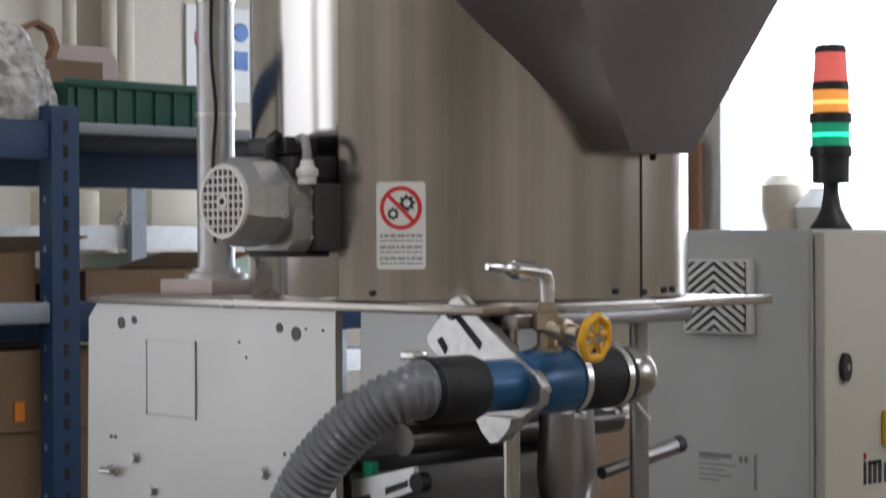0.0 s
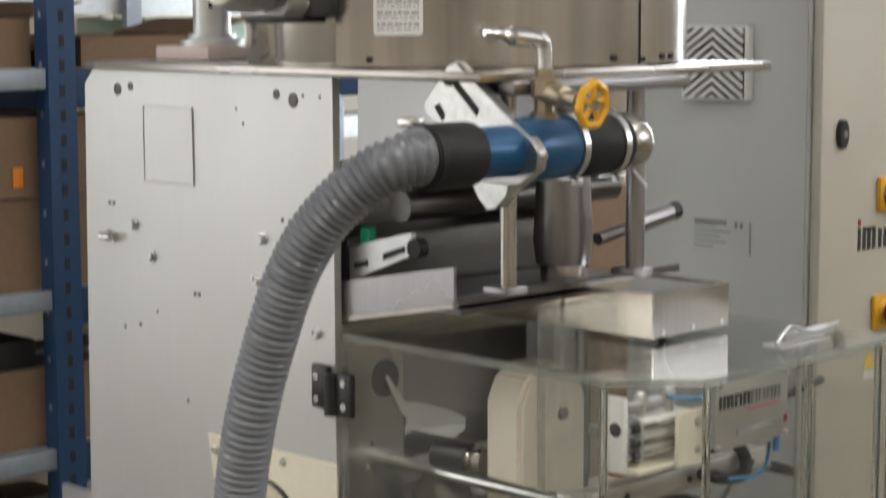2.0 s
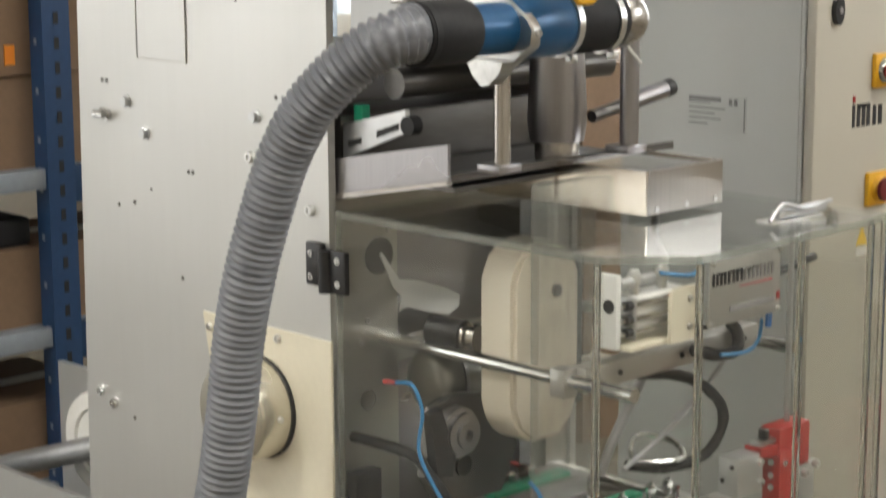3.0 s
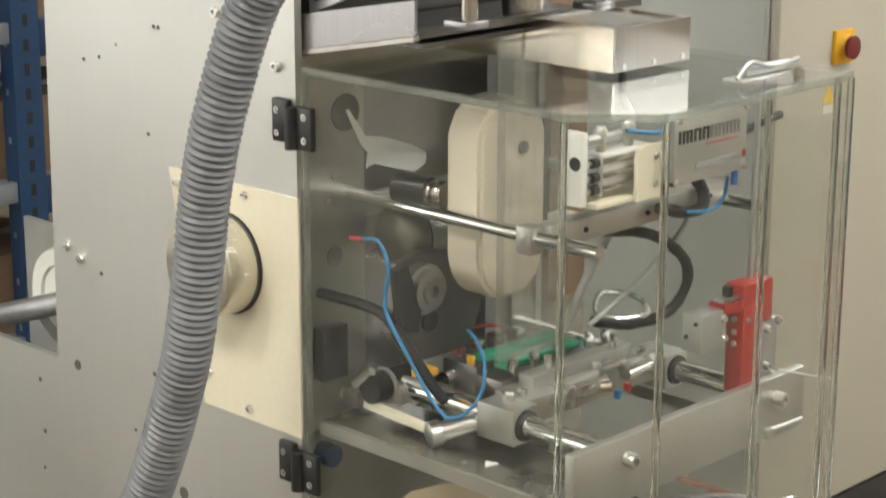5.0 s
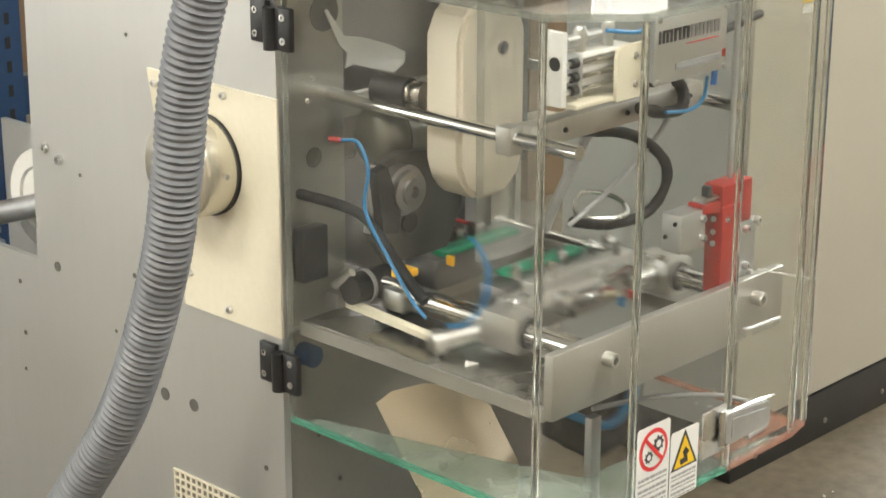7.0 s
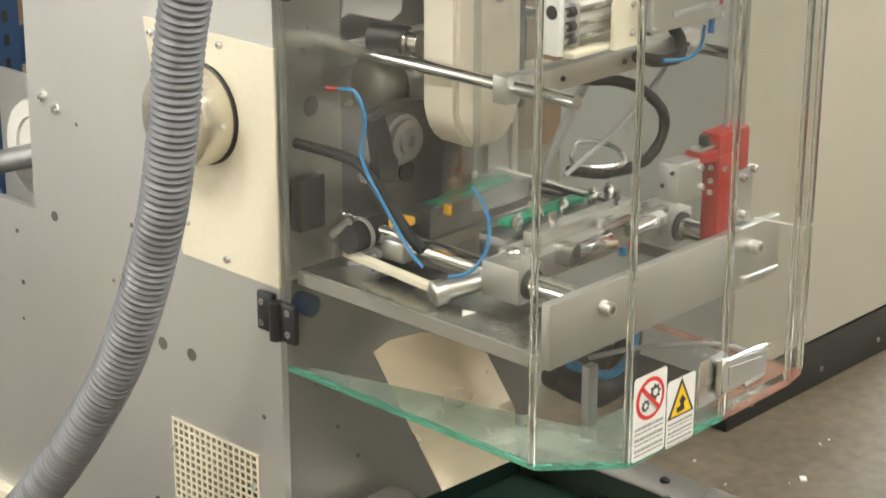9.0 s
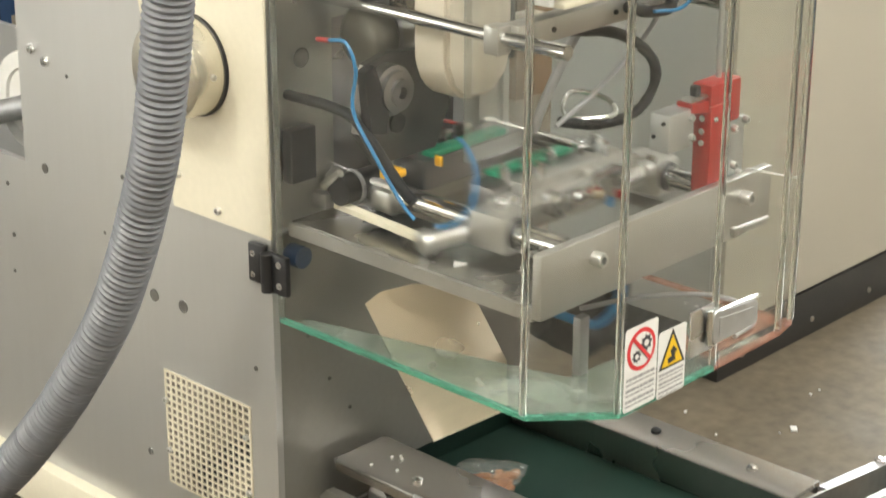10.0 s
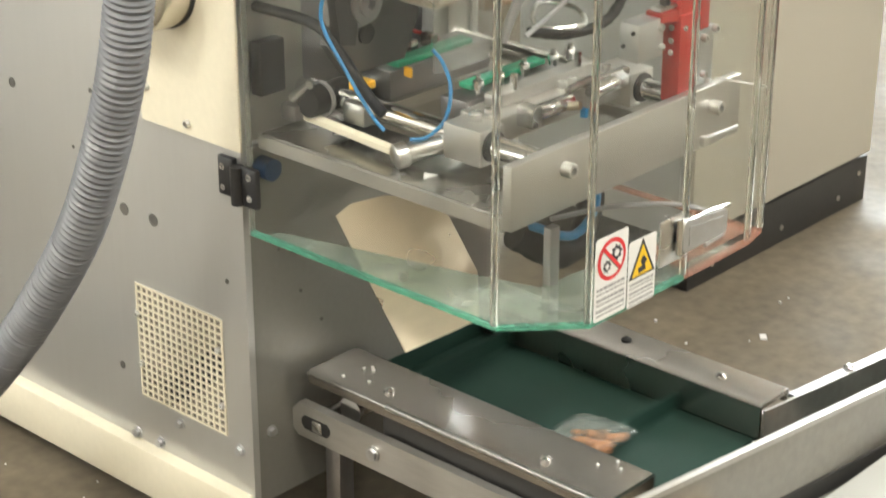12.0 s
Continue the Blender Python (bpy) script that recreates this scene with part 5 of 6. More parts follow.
part("push_rod_pin", lathe(bmesh.new(), (1.622, 1.602, 0.744), (1.682, 1.566, 0.757), [(0, .0105), (.12, .0125), (.8, .0125), (.82, .015), (1, .015)], 18), ZINC, jaw)
part("push_rod", rd((1.632, 1.612, 0.743), (1.648, 1.80, 0.744), 0.0078, 6), CREAM, jaw, "pale push rod")
part("rod_eye", lathe(bmesh.new(), (1.616, 1.606, 0.742), (1.634, 1.598, 0.745), [(0, .012), (.15, .0165), (.85, .0165), (1, .013)], 18), ZINC, jaw)
part("blue_air_tube", sweep(bmesh.new(), spline([(1.637, 1.597, 0.762), (1.652, 1.578, 0.768), (1.675, 1.570, 0.79), (1.688, 1.575, 0.825), (1.690, 1.590, 0.852), (1.684, 1.602, 0.868)], 8), 0.0025, 8), BLUE_TUBE, jaw)
part("zinc_clevis", bx(1.66, 1.69, 1.70, 1.74, 0.745, 0.775, bev=0.004), ZINC, jaw)
part("carriage_conduit", sweep(bmesh.new(), spline([(1.75, 1.52, 0.62), (1.82, 1.50, 0.575), (1.90, 1.52, 0.585), (1.95, 1.55, 0.64)], 10), lambda s: 0.019 + 0.001 * math.sin(s * 900), 14), RUBBER, jaw)
part("blue_air_tube", sweep(bmesh.new(), spline([(1.76, 1.50, 0.635), (1.82, 1.48, 0.608), (1.88, 1.49, 0.625), (1.92, 1.52, 0.66)], 10), 0.006, 10), BLUE_TUBE, jaw)

rear = thing("rear_jaw_carriage", (1.84, 1.68, 0.74), "dark steel rear jaw carriage with a green jaw face", "machine part")
part("rear_beam", bx(1.74, 1.94, 1.638, 1.70, 0.755, 0.796, bev=0.002), STEEL_D, rear)
part("rear_jaw_face", bx(1.755, 1.905, 1.638, 1.662, 0.797, 0.806, bev=0.002), GREEN, rear, "green non-stick jaw face")
for x in (1.78, 1.82, 1.86):
    part("heater_terminal", bx(x - 0.007, x + 0.007, 1.668, 1.69, 0.795, 0.815, bev=0.002), STEEL, rear)
part("red_wire", sweep(bmesh.new(), spline([(1.75, 1.68, 0.80), (1.78, 1.70, 0.822), (1.84, 1.70, 0.818), (1.88, 1.68, 0.80)], 8), 0.003, 8), RED, rear)
part("linear_rail", bx(1.73, 1.92, 1.701, 1.714, 0.748, 0.768, bev=0.002), BLACK, rear)
part("linear_rail", bx(1.73, 1.92, 1.716, 1.728, 0.742, 0.760, bev=0.002), BLACK, rear)
part("orange_cap", rd((1.745, 1.69, 0.808), (1.752, 1.688, 0.812), 0.007, 12), ORANGE, rear)
part("rear_spring", rd((1.72, 1.68, 0.772), (1.74, 1.68, 0.772), 0.012, 14), CHROME, rear)

part("still_blue_tube", sweep(bmesh.new(), spline([(1.6405, 1.7515, 0.967), (1.6405, 1.7177, 0.9689), (1.6405, 1.7003, 0.9361), (1.6405, 1.7061, 0.882), (1.6405, 1.6675, 0.8299), (1.6405, 1.6222, 0.7798), (1.6405, 1.5971, 0.7614)], 8), 0.0026, 8), BLUE_TUBE, drive)
part("red_sleeve", rd((1.6405, 1.7708, 0.965), (1.6405, 1.7486, 0.967), 0.0035, 8), RED, drive)

part("slot_plate", bx(1.655, 1.70, 1.842, 1.862, 0.745, 0.82, bev=0.001), BLACK, drive)
# bag chute under the station
ch = thing("bag_chute", (1.80, 1.72, 0.40), "bent shiny stainless bag chute under the jaws", "chute")
eye_line = Vector(EYE)
csh = bmesh.new()
low = [(1.720, 1.638, 0.404, 1.0), (1.871, 1.636, 0.401, 0.972), (1.912, 1.676, 0.452, 0.966), (1.912, 1.732, 0.523, 0.962), (1.874, 1.757, 0.555, 0.965), (1.818, 1.771, 0.573, 0.975), (1.754, 1.775, 0.578, 0.99), (1.720, 1.770, 0.572, 1.0)]
low = [eye_line + (Vector(p[:3]) - eye_line) * p[3] for p in low]
lo = [csh.verts.new(p) for p in low]
hi = [csh.verts.new(p + Vector((0.001, 0.0022, -0.0018))) for p in low]
for v in (lo, hi):
    for q in ((0, 1, 7), (1, 6, 7), (1, 5, 6), (1, 2, 5), (2, 4, 5), (2, 3, 4)):
        csh.faces.new([v[k] for k in q])
for k in range(8):
    csh.faces.new((lo[k], lo[(k + 1) % 8], hi[(k + 1) % 8], hi[k]))
part("chute_sheet", csh, CHUTE, ch, smooth=60)
part("chute_wing", prism(bmesh.new(), [(1.732, 0.523), (1.676, 0.452), (1.62, 0.47), (1.64, 0.66), (1.73, 0.66)], "x", 1.885, 1.887), STEEL_D, ch, "dull folded side wing")
part("rivet", rd((1.86, 1.668, 0.452), (1.86, 1.658, 0.457), 0.004, 10), STEEL_D, ch)
part("support", bx(1.70, 1.718, 1.37, 1.382, 0.555, 0.672, bev=0.001), STEEL_D, station)
for ob in (station, jaw, rear):
    grow(ob, 1.04, (0.0, 0.0, 1.6))
grow(cover_t, 1.055, (0.0, 0.0, 1.6))

# pale reflection built as a thin white cut-out before the bulkhead
single("white_leaf_cutout", prism(bmesh.new(), [(1.722, 1.108), (1.726, 1.110), (1.757, 1.069), (1.79, 1.063), (1.845, 1.044), (1.873, 1.030), (1.872, 1.014), (1.850, 1.004), (1.80, 1.019), (1.773, 1.028), (1.758, 1.024), (1.762, 1.045), (1.748, 1.058)], "y", 1.864, 1.8665), PAPER, "white leaf-shaped cut-out in place of a pale reflection", "film")

# ---------------------------------------------------------------- control cabinet
CY, CYB, CX0, CXM, CX1, CZ = 1.96, 2.404, 2.865, 2.861, 3.536, 1.62
cab = thing("control_cabinet", (3.2, 2.2, 0.0), "grey steel control cabinet on a black plinth, door tinted warm-lit", "cabinet")
part("plinth", bx(CX0 + 0.003, CX1 - 0.004, CY + 0.004, CYB - 0.004, 0.0, 0.104, bev=0.002), PLINTH, cab)
for x in (2.95, 3.2, 3.42, 3.50):
    cap_screw(cab, (x, CY + 0.004, 0.035 if x != 3.5 else 0.07), (0, -1, 0), 0.006, 0.003, STEEL)
part("body", bx(CX0, CX1, CY + 0.024, CYB, 0.104, CZ, bev=0.003), CAB, cab)
part("side_panel", bx(CX0 - 0.003, CX0, CY + 0.03, CYB - 0.004, 0.110, CZ - 0.004, bev=0.001), CAB, cab, "grey steel side panel")
door = part("door", bx(CXM + 0.004, CX1, CY - 0.002, CY + 0.022, 0.112, CZ - 0.004, bev=0.007), CAB_DOOR, cab, "steel cabinet door, its beige holding the warmer light")
part("lock_plate", prism(bmesh.new(), [(2.922 + 0.014 * math.cos(a) , 1.372 + 0.026 * math.sin(a)) for a in (2 * math.pi * k / 24 for k in range(24))], "y", CY - 0.012, CY - 0.002), BLACK, door)
part("lock_insert", rd((2.922, CY - 0.0115, 1.372), (2.922, CY - 0.0145, 1.372), 0.006, 12), STEEL_D, door)
SX_ = 2.862                                   # outer face of the cabinet's side
gr = thing("vent_grille", (SX_ - 0.012, 2.18, 1.428), "pale chevron-louvred ventilation grille on the cabinet side", "grille")
part("grille_frame", bx(SX_ - 0.020, SX_, 2.106, 2.258, 1.428, 1.566, bev=0.004), PAPER, gr)
# shade between the louvres, put in as one flat dark sheet
part("grille_gap_shade", bx(SX_ - 0.0215, SX_ - 0.0195, 2.113, 2.252, 1.433, 1.561), DARK, gr)


def clip_z(pts, lo, hi):
    """Cuts a flat outline off below lo and above hi."""
    for lim, sign in ((lo, 1), (hi, -1)):
        out = []
        for (xa, za), (xb, zb) in zip(pts, pts[1:] + pts[:1]):
            ia, ib = (za - lim) * sign >= 0, (zb - lim) * sign >= 0
            if ia:
                out.append((xa, za))
            if ia != ib:
                q = (lim - za) / (zb - za)
                out.append((xa + (xb - xa) * q, lim))
        pts = out
    return pts


for k in range(-4, 10):
    z0 = 1.434 + k * 0.0165
    for s in (-1, 1):
        pts_ = clip_z([(2.1825 + s * u, z0 + dz) for u, dz in ((0.0, 0.046), (0.068, 0.0), (0.068, 0.0085), (0.0, 0.0545))], 1.4335, 1.5605)
        if len(pts_) > 2:
            part("louvre", prism(bmesh.new(), pts_, "x", SX_ - 0.026, SX_ - 0.0215), PAPER, gr)
lb = thing("type_plate", (SX_ - 0.001, 2.173, 1.142), "faded printed type plate with unreadable lines, on the cabinet side", "label")
part("label_sheet", bx(SX_ - 0.0015, SX_ - 0.0002, 2.104, 2.242, 1.142, 1.210), CAB, lb)
for k, (w, h) in enumerate(((.075, .008), (.05, .0025), (.085, .0025), (.06, .0025), (.075, .0025), (.045, .0025))):
    z = 1.205 - k * 0.0098
    part("print_bar", bx(SX_ - 0.0022, SX_ - 0.0016, 2.236 - w, 2.236, z - h, z), FADED, lb)
for y in (2.124, 2.136):
    part("print_mark", bx(SX_ - 0.0022, SX_ - 0.0016, y, y + 0.007, 1.192, 1.204), FADED, lb)
part("label_border", bx(SX_ - 0.0022, SX_ - 0.0016, 2.106, 2.109, 1.145, 1.206), FADED, lb)


def selector(x, z, knob, big=True):
    s = thing("main_switch", (x, CY - 0.002, z - 0.035), "yellow switch plate with a dark red rotary knob" if big else "yellow plate with a steel key switch and red button", "switch")
    part("switch_plate", bx(x - 0.032, x + 0.032, CY - 0.012, CY - 0.002, z - 0.032, z + 0.032, bev=0.003), YELLOW, s)
    part("collar", lathe(bmesh.new(), (x, CY - 0.012, z), (x, CY - 0.020, z), [(0, .024), (.6, .022), (1, .018)], 20), YELLOW if big else STEEL, s)
    part("knob", lathe(bmesh.new(), (x - 0.002, CY - 0.020, z), (x - 0.002, CY - 0.034, z), [(0, .013), (.3, .013), (.4, .022), (.9, .022), (1, .016)], 20), knob, s)
    return s


KNOB = mat("dark_red_knob", (0.14, 0.010, 0.012), 0.35, 0, 60, 0.08, 0.0)
selector(3.065, 1.035, KNOB)
selector(3.075, 1.255, RED, False)
lt = thing("cabinet_lettering", (3.06, CY - 0.003, 1.155), "black lettering bars with a red dot on the cabinet door", "sign")
for x, w, h in ((2.985, .008, .042), (3.000, .010, .042), (3.016, .010, .040), (3.032, .010, .040), (3.052, .010, .036), (3.07, .012, .036), (3.10, .03, .036), (3.14, .03, .036)):
    part("lettering", bx(x, x + w, CY - 0.0035, CY - 0.0022, 1.155, 1.155 + h), INK, lt)
part("lettering", bx(2.985, 2.993, CY - 0.0035, CY - 0.0022, 1.201, 1.213), RED, lt)
part("lettering", bx(3.004, 3.04, CY - 0.0035, CY - 0.0022, 1.190, 1.197), INK, lt)
ws = thing("voltage_label", (3.03, CY - 0.003, 0.925), "small yellow warning triangle label on the cabinet door", "label")
part("triangle", prism(bmesh.new(), [(3.012, 0.932), (3.048, 0.932), (3.03, 0.968)], "y", CY - 0.0035, CY - 0.0022), SIGN_YEL, ws)
part("print_bar", bx(3.013, 3.047, CY - 0.0035, CY - 0.0022, 0.912, 0.927), PAPER, ws)

# signal tower
SX, SY = 3.08, 2.09
tw = thing("signal_tower", (SX, SY, CZ), "signal tower with red, orange and green lenses, green and orange lit", "signal lamp")
part("tower_foot", lathe(bmesh.new(), (SX, SY, CZ), (SX, SY, CZ + 0.09), [(0, .040), (.06, .040), (.2, .030), (.45, .019), (.8, .014), (1, .0145)], 28), BLACK, tw)
part("tower_base", lathe(bmesh.new(), (SX, SY, CZ + 0.088), (SX, SY, CZ + 0.158), [(0, .034), (.7, .035), (.72, .0395), (1, .0395)], 28), BLACK, tw)
part("green_lens", lathe(bmesh.new(), (SX, SY, CZ + 0.158), (SX, SY, CZ + 0.202), [(0, .0355), (1, .0355)], 28), LENS_G, tw, "lit green lens")
part("green_lamp", lathe(bmesh.new(), (SX, SY, CZ + 0.175), (SX, SY, CZ + 0.184), [(0, .0352), (.3, .0360), (.7, .0360), (1, .0352)], 28), GLOW_G, tw)
part("ring", lathe(bmesh.new(), (SX, SY, CZ + 0.202), (SX, SY, CZ + 0.222), [(0, .0395), (.9, .0395), (1, .036)], 28), BLACK, tw)
part("orange_lens", lathe(bmesh.new(), (SX, SY, CZ + 0.222), (SX, SY, CZ + 0.264), [(0, .0345), (1, .0345)], 28), LENS_O, tw, "lit orange lens")
part("orange_lamp", lathe(bmesh.new(), (SX, SY, CZ + 0.237), (SX, SY, CZ + 0.245), [(0, .0342), (.3, .0350), (.7, .0350), (1, .0342)], 28), GLOW_O, tw)
part("ring", lathe(bmesh.new(), (SX, SY, CZ + 0.264), (SX, SY, CZ + 0.280), [(0, .035), (1, .034)], 28), BLACK, tw)
part("red_lens", lathe(bmesh.new(), (SX, SY, CZ + 0.280), (SX, SY, CZ + 0.335), [(0, .032), (1, .029)], 28), LENS_R, tw, "red lens")
part("cap", lathe(bmesh.new(), (SX, SY, CZ + 0.335), (SX, SY, CZ + 0.350), [(0, .030), (.7, .029), (1, .024)], 28), PLINTH, tw)

# things on the sill, blurred by the glare
single("white_drum", lathe(bmesh.new(), (6.80, 4.85, 1.0), (6.80, 4.85, 1.88), [(0, .09), (.6, .09), (.7, .07), (.82, .10), (.95, .10), (1, .06)], 20), BEIGE, "beige plastic drum in front of the bright window", "drum")
single("plastic_sack", lathe(bmesh.new(), (6.8, 4.66, 1.0), (6.8, 4.66, 1.82), [(0, .12), (.3, .14), (.55, .13), (.75, .10), (.9, .12), (1, .05)], 11), PAPER, "crumpled white plastic sack in front of the window", "sack")

# ---------------------------------------------------------------- bag conveyor
cv = thing("bag_conveyor", (1.95, 1.58, 0.0), "low belt conveyor with stainless side rails and a dark green belt", "conveyor")
RZ = 0.300
part("side_rail", prism(bmesh.new(), [(1.731, RZ), (1.832, RZ), (1.838, RZ - 0.004), (1.838, RZ - 0.06), (1.834, RZ - 0.06), (1.834, RZ - 0.006), (1.735, RZ - 0.006), (1.735, RZ - 0.02), (1.731, RZ - 0.02)], "y", 1.292, 1.848), STEEL, cv, "folded stainless side rail")
part("side_rail", prism(bmesh.new(), [(2.160, RZ), (2.095, RZ), (2.088, RZ - 0.004), (2.088, RZ - 0.06), (2.092, RZ - 0.06), (2.092, RZ - 0.006), (2.156, RZ - 0.006), (2.156, RZ - 0.02), (2.160, RZ - 0.02)], "y", 1.292, 1.848), STEEL, cv, "folded stainless side rail")
# folded edge as a rod of brighter metal, which paints its specular line
part("rail_edge_highlight", rd((1.7315, 1.292, RZ - 0.004), (1.7315, 1.848, RZ - 0.004), 0.0042, 10), BRIGHT_ALU, cv, "folded rail edge, its highlight put into brighter metal")
for y in (1.712, 1.42):
    part("rail_screw", lathe(bmesh.new(), (1.763, y, RZ), (1.763, y, RZ + 0.007), [(0, .008), (.5, .008), (1, .003)], 14), CHROME, cv)
    part("stay", bx(1.758, 1.768, y - 0.006, y + 0.006, 0.245, RZ - 0.006), STEEL, cv)
for y in (1.385, 1.56):
    part("rail_screw", lathe(bmesh.new(), (2.125, y, RZ), (2.125, y, RZ + 0.007), [(0, .008), (.5, .008), (1, .003)], 14), CHROME if y < 1.5 else DARK, cv)
part("belt", bx(1.841, 2.087, 1.300, 1.835, 0.238, 0.245, bev=0.002), BELT, cv, "dark green conveyor belt")
bar = prism(bmesh.new(), [(1.868, 0.205), (1.868, 0.236), (1.855, 0.250), (1.30, 0.250), (1.30, 0.195), (1.858, 0.195)], "x", 1.716, 1.731)
frame_bar = part("frame_bar", bar, ALU_BAR, cv, "slotted aluminium frame bar")
part("bar_slot", prism(bmesh.new(), [(1.848, .218), (1.842, .211), (1.795, .211), (1.789, .218), (1.789, .226), (1.795, .233), (1.842, .233), (1.848, .226)], "x", 1.7148, 1.7162), DARK, frame_bar)
part("slot_nut", bx(1.7125, 1.7160, 1.805, 1.825, .213, .231, bev=0.002), ZINC, frame_bar)
hex_bolt(frame_bar, (1.716, 1.700, 0.222), OUT, 0.011, 0.008)
hex_bolt(frame_bar, (1.716, 1.45, 0.222), OUT, 0.011, 0.008)
part("frame_bar", bx(2.145, 2.16, 1.30, 1.868, 0.195, 0.25, bev=0.002), ALU_BAR, cv)
part("end_roller", rd((1.735, 1.822, 0.238 - 0.018), (2.14, 1.822, 0.238 - 0.018), 0.018, 20), STEEL, cv)
part("roller_disc", rd((1.745, 1.775, 0.252), (1.752, 1.775, 0.252), 0.021, 20), ZINC, cv)
part("under_panel", bx(1.737, 1.741, 1.30, 1.70, 0.20, 0.292), PLINTH, cv)
for y in (1.33, 1.80):
    for x in (1.745, 2.13):
        part("leg", bx(x - 0.015, x + 0.015, y - 0.015, y + 0.015, 0.0, 0.2, bev=0.002), STEEL_D, cv)

# cross conveyor that takes the bags away
c2 = thing("cross_conveyor", (2.2, 1.15, 0.0), "take-away conveyor with stainless side walls and a dark green belt", "conveyor")
SLOPE = -0.1185


def sloped(name, y0, y1, x0, x1, ztop, h, material, label=""):
    """A long plate that follows the conveyor's fall; ztop is its upper edge at x = 1.63."""
    bm = bmesh.new()
    za, zb = ztop + (x0 - 1.63) * SLOPE, ztop + (x1 - 1.63) * SLOPE
    vs = [bm.verts.new(p) for p in ((x0, y0, za), (x1, y0, zb), (x1, y0, zb - h), (x0, y0, za - h), (x0, y1, za), (x1, y1, zb), (x1, y1, zb - h), (x0, y1, za - h))]
    for f in ((0, 1, 2, 3), (4, 5, 6, 7), (0, 1, 5, 4), (1, 2, 6, 5), (2, 3, 7, 6), (3, 0, 4, 7)):
        bm.faces.new([vs[i] for i in f])
    return part(name, bm, material, c2, label)


sloped("near_wall", 1.165, 1.169, 1.30, 3.2, 0.405, 0.105, WALL_STEEL, "dull steel side wall")
sloped("near_lip", 1.157, 1.165, 1.30, 3.2, 0.4055, 0.008, ALU_BAR)
sloped("far_wall", 1.282, 1.286, 2.085, 3.2, 0.350, 0.13, WALL_STEEL, "stainless side wall")
sloped("far_lip", 1.286, 1.300, 2.17, 3.2, 0.350, 0.006, STEEL_D)
sloped("take_away_belt", 1.171, 1.280, 1.40, 3.2, 0.272, 0.008, BELT, "dark green conveyor belt")
sloped("frame_rail", 1.163, 1.173, 1.30, 3.2, 0.299, 0.03, PLINTH)
part("wall_screw", lathe(bmesh.new(), (2.33, 1.293, 0.267), (2.33, 1.293, 0.275), [(0, .008), (.5, .008), (1, .003)], 14), CHROME, c2)
part("drive_cover", bx(1.86, 2.75, 1.0, 1.15, 0.0, 0.235, bev=0.012), CAB, c2, "pale grey drive cover")
part("drive_hub", rd((1.80, 1.155, 0.30), (1.80, 1.12, 0.30), 0.022, 18), BRASS, c2)
for x in (1.45, 3.0):
    part("leg", bx(x - 0.02, x + 0.02, 1.2, 1.24, 0.0, 0.17, bev=0.002), STEEL_D, c2)

# floor litter
rng = random.Random(4)
for x, y, s in ((2.80, 1.739, .010), (2.68, 1.83, .003), (2.95, 1.80, .003), (2.72, 1.93, .004)):
    bm = bx(x - s, x + s, y - s * .6, y + s * .6, 0.0, 0.003)
    bmesh.ops.rotate(bm, verts=bm.verts[:], cent=(x, y, 0), matrix=Matrix.Rotation(rng.uniform(0, 3), 3, "Z"))
    single("paper_scrap", bm, PAPER, "small white scrap of film lying on the floor", "scrap", "floor scraps")
crumbs = bmesh.new()
for k in range(120):
    x, y, s = rng.uniform(1.2, 3.3), rng.uniform(1.3, 2.7), rng.uniform(.0007, .0018)
    box(crumbs, x - s, x + s, y - s, y + s, 0.0, 0.002)
single("floor_crumbs", crumbs, PAPER, "pale crumbs and chips scattered on the floor", "crumbs", kind="stuff")
crumbs = bmesh.new()
for x, y in ((1.752, 1.795), (1.79, 1.79), (1.795, 1.775), (1.80, 1.782), (1.765, 1.755), (1.812, 1.33), (1.825, 1.345), (1.80, 1.36)):
    box(crumbs, x - .0022, x + .0022, y - .0015, y + .0015, RZ, RZ + 0.0018)
single("rail_crumbs", crumbs, PAPER, "pale crumbs lying on the conveyor's rail", "crumbs", kind="stuff")
tri = prism(bmesh.new(), [(1.679, 1.565), (1.695, 1.579), (1.701, 1.561)], "z", 0.6925, 0.694)
single("film_offcut", tri, PAPER, "white triangular film offcut on the base table", "scrap")

# ---------------------------------------------------------------- storage rack and what lies on it
RX, RY = 2.34, 3.56


def rack_post(x, y):
    bm = prism(bmesh.new(), [(x - 0.035, y), (x + 0.035, y), (x + 0.035, y + 0.05), (x + 0.031, y + 0.05), (x + 0.031, y + 0.004), (x - 0.031, y + 0.004), (x - 0.031, y + 0.05), (x - 0.035, y + 0.05)], "z", 0, 1.90)
    p = part("rack_post", bm, RACK_BLUE, rack)
    for k in range(34):
        z = 0.06 + k * 0.054
        part("post_slot", bx(x - 0.006, x + 0.006, y - 0.001, y + 0.0005, z, z + 0.026), DARK, p)
    for k in range(17):
        z = 0.07 + k * 0.108
        part("post_hole", bx(x - 0.0356, x - 0.0348, y + 0.024, y + 0.034, z, z + 0.014), RACK_GREY, p)


rack = thing("storage_rack", (2.4, 3.8, 0.0), "blue slotted-post storage rack with grey shelves, cluttered", "rack")
rack_post(RX, RY)
for x, y in ((0.9, RY), (RX, 4.15), (0.9, 4.15), (4.0, RY), (4.0, 4.15)):
    rack_post(x, y)
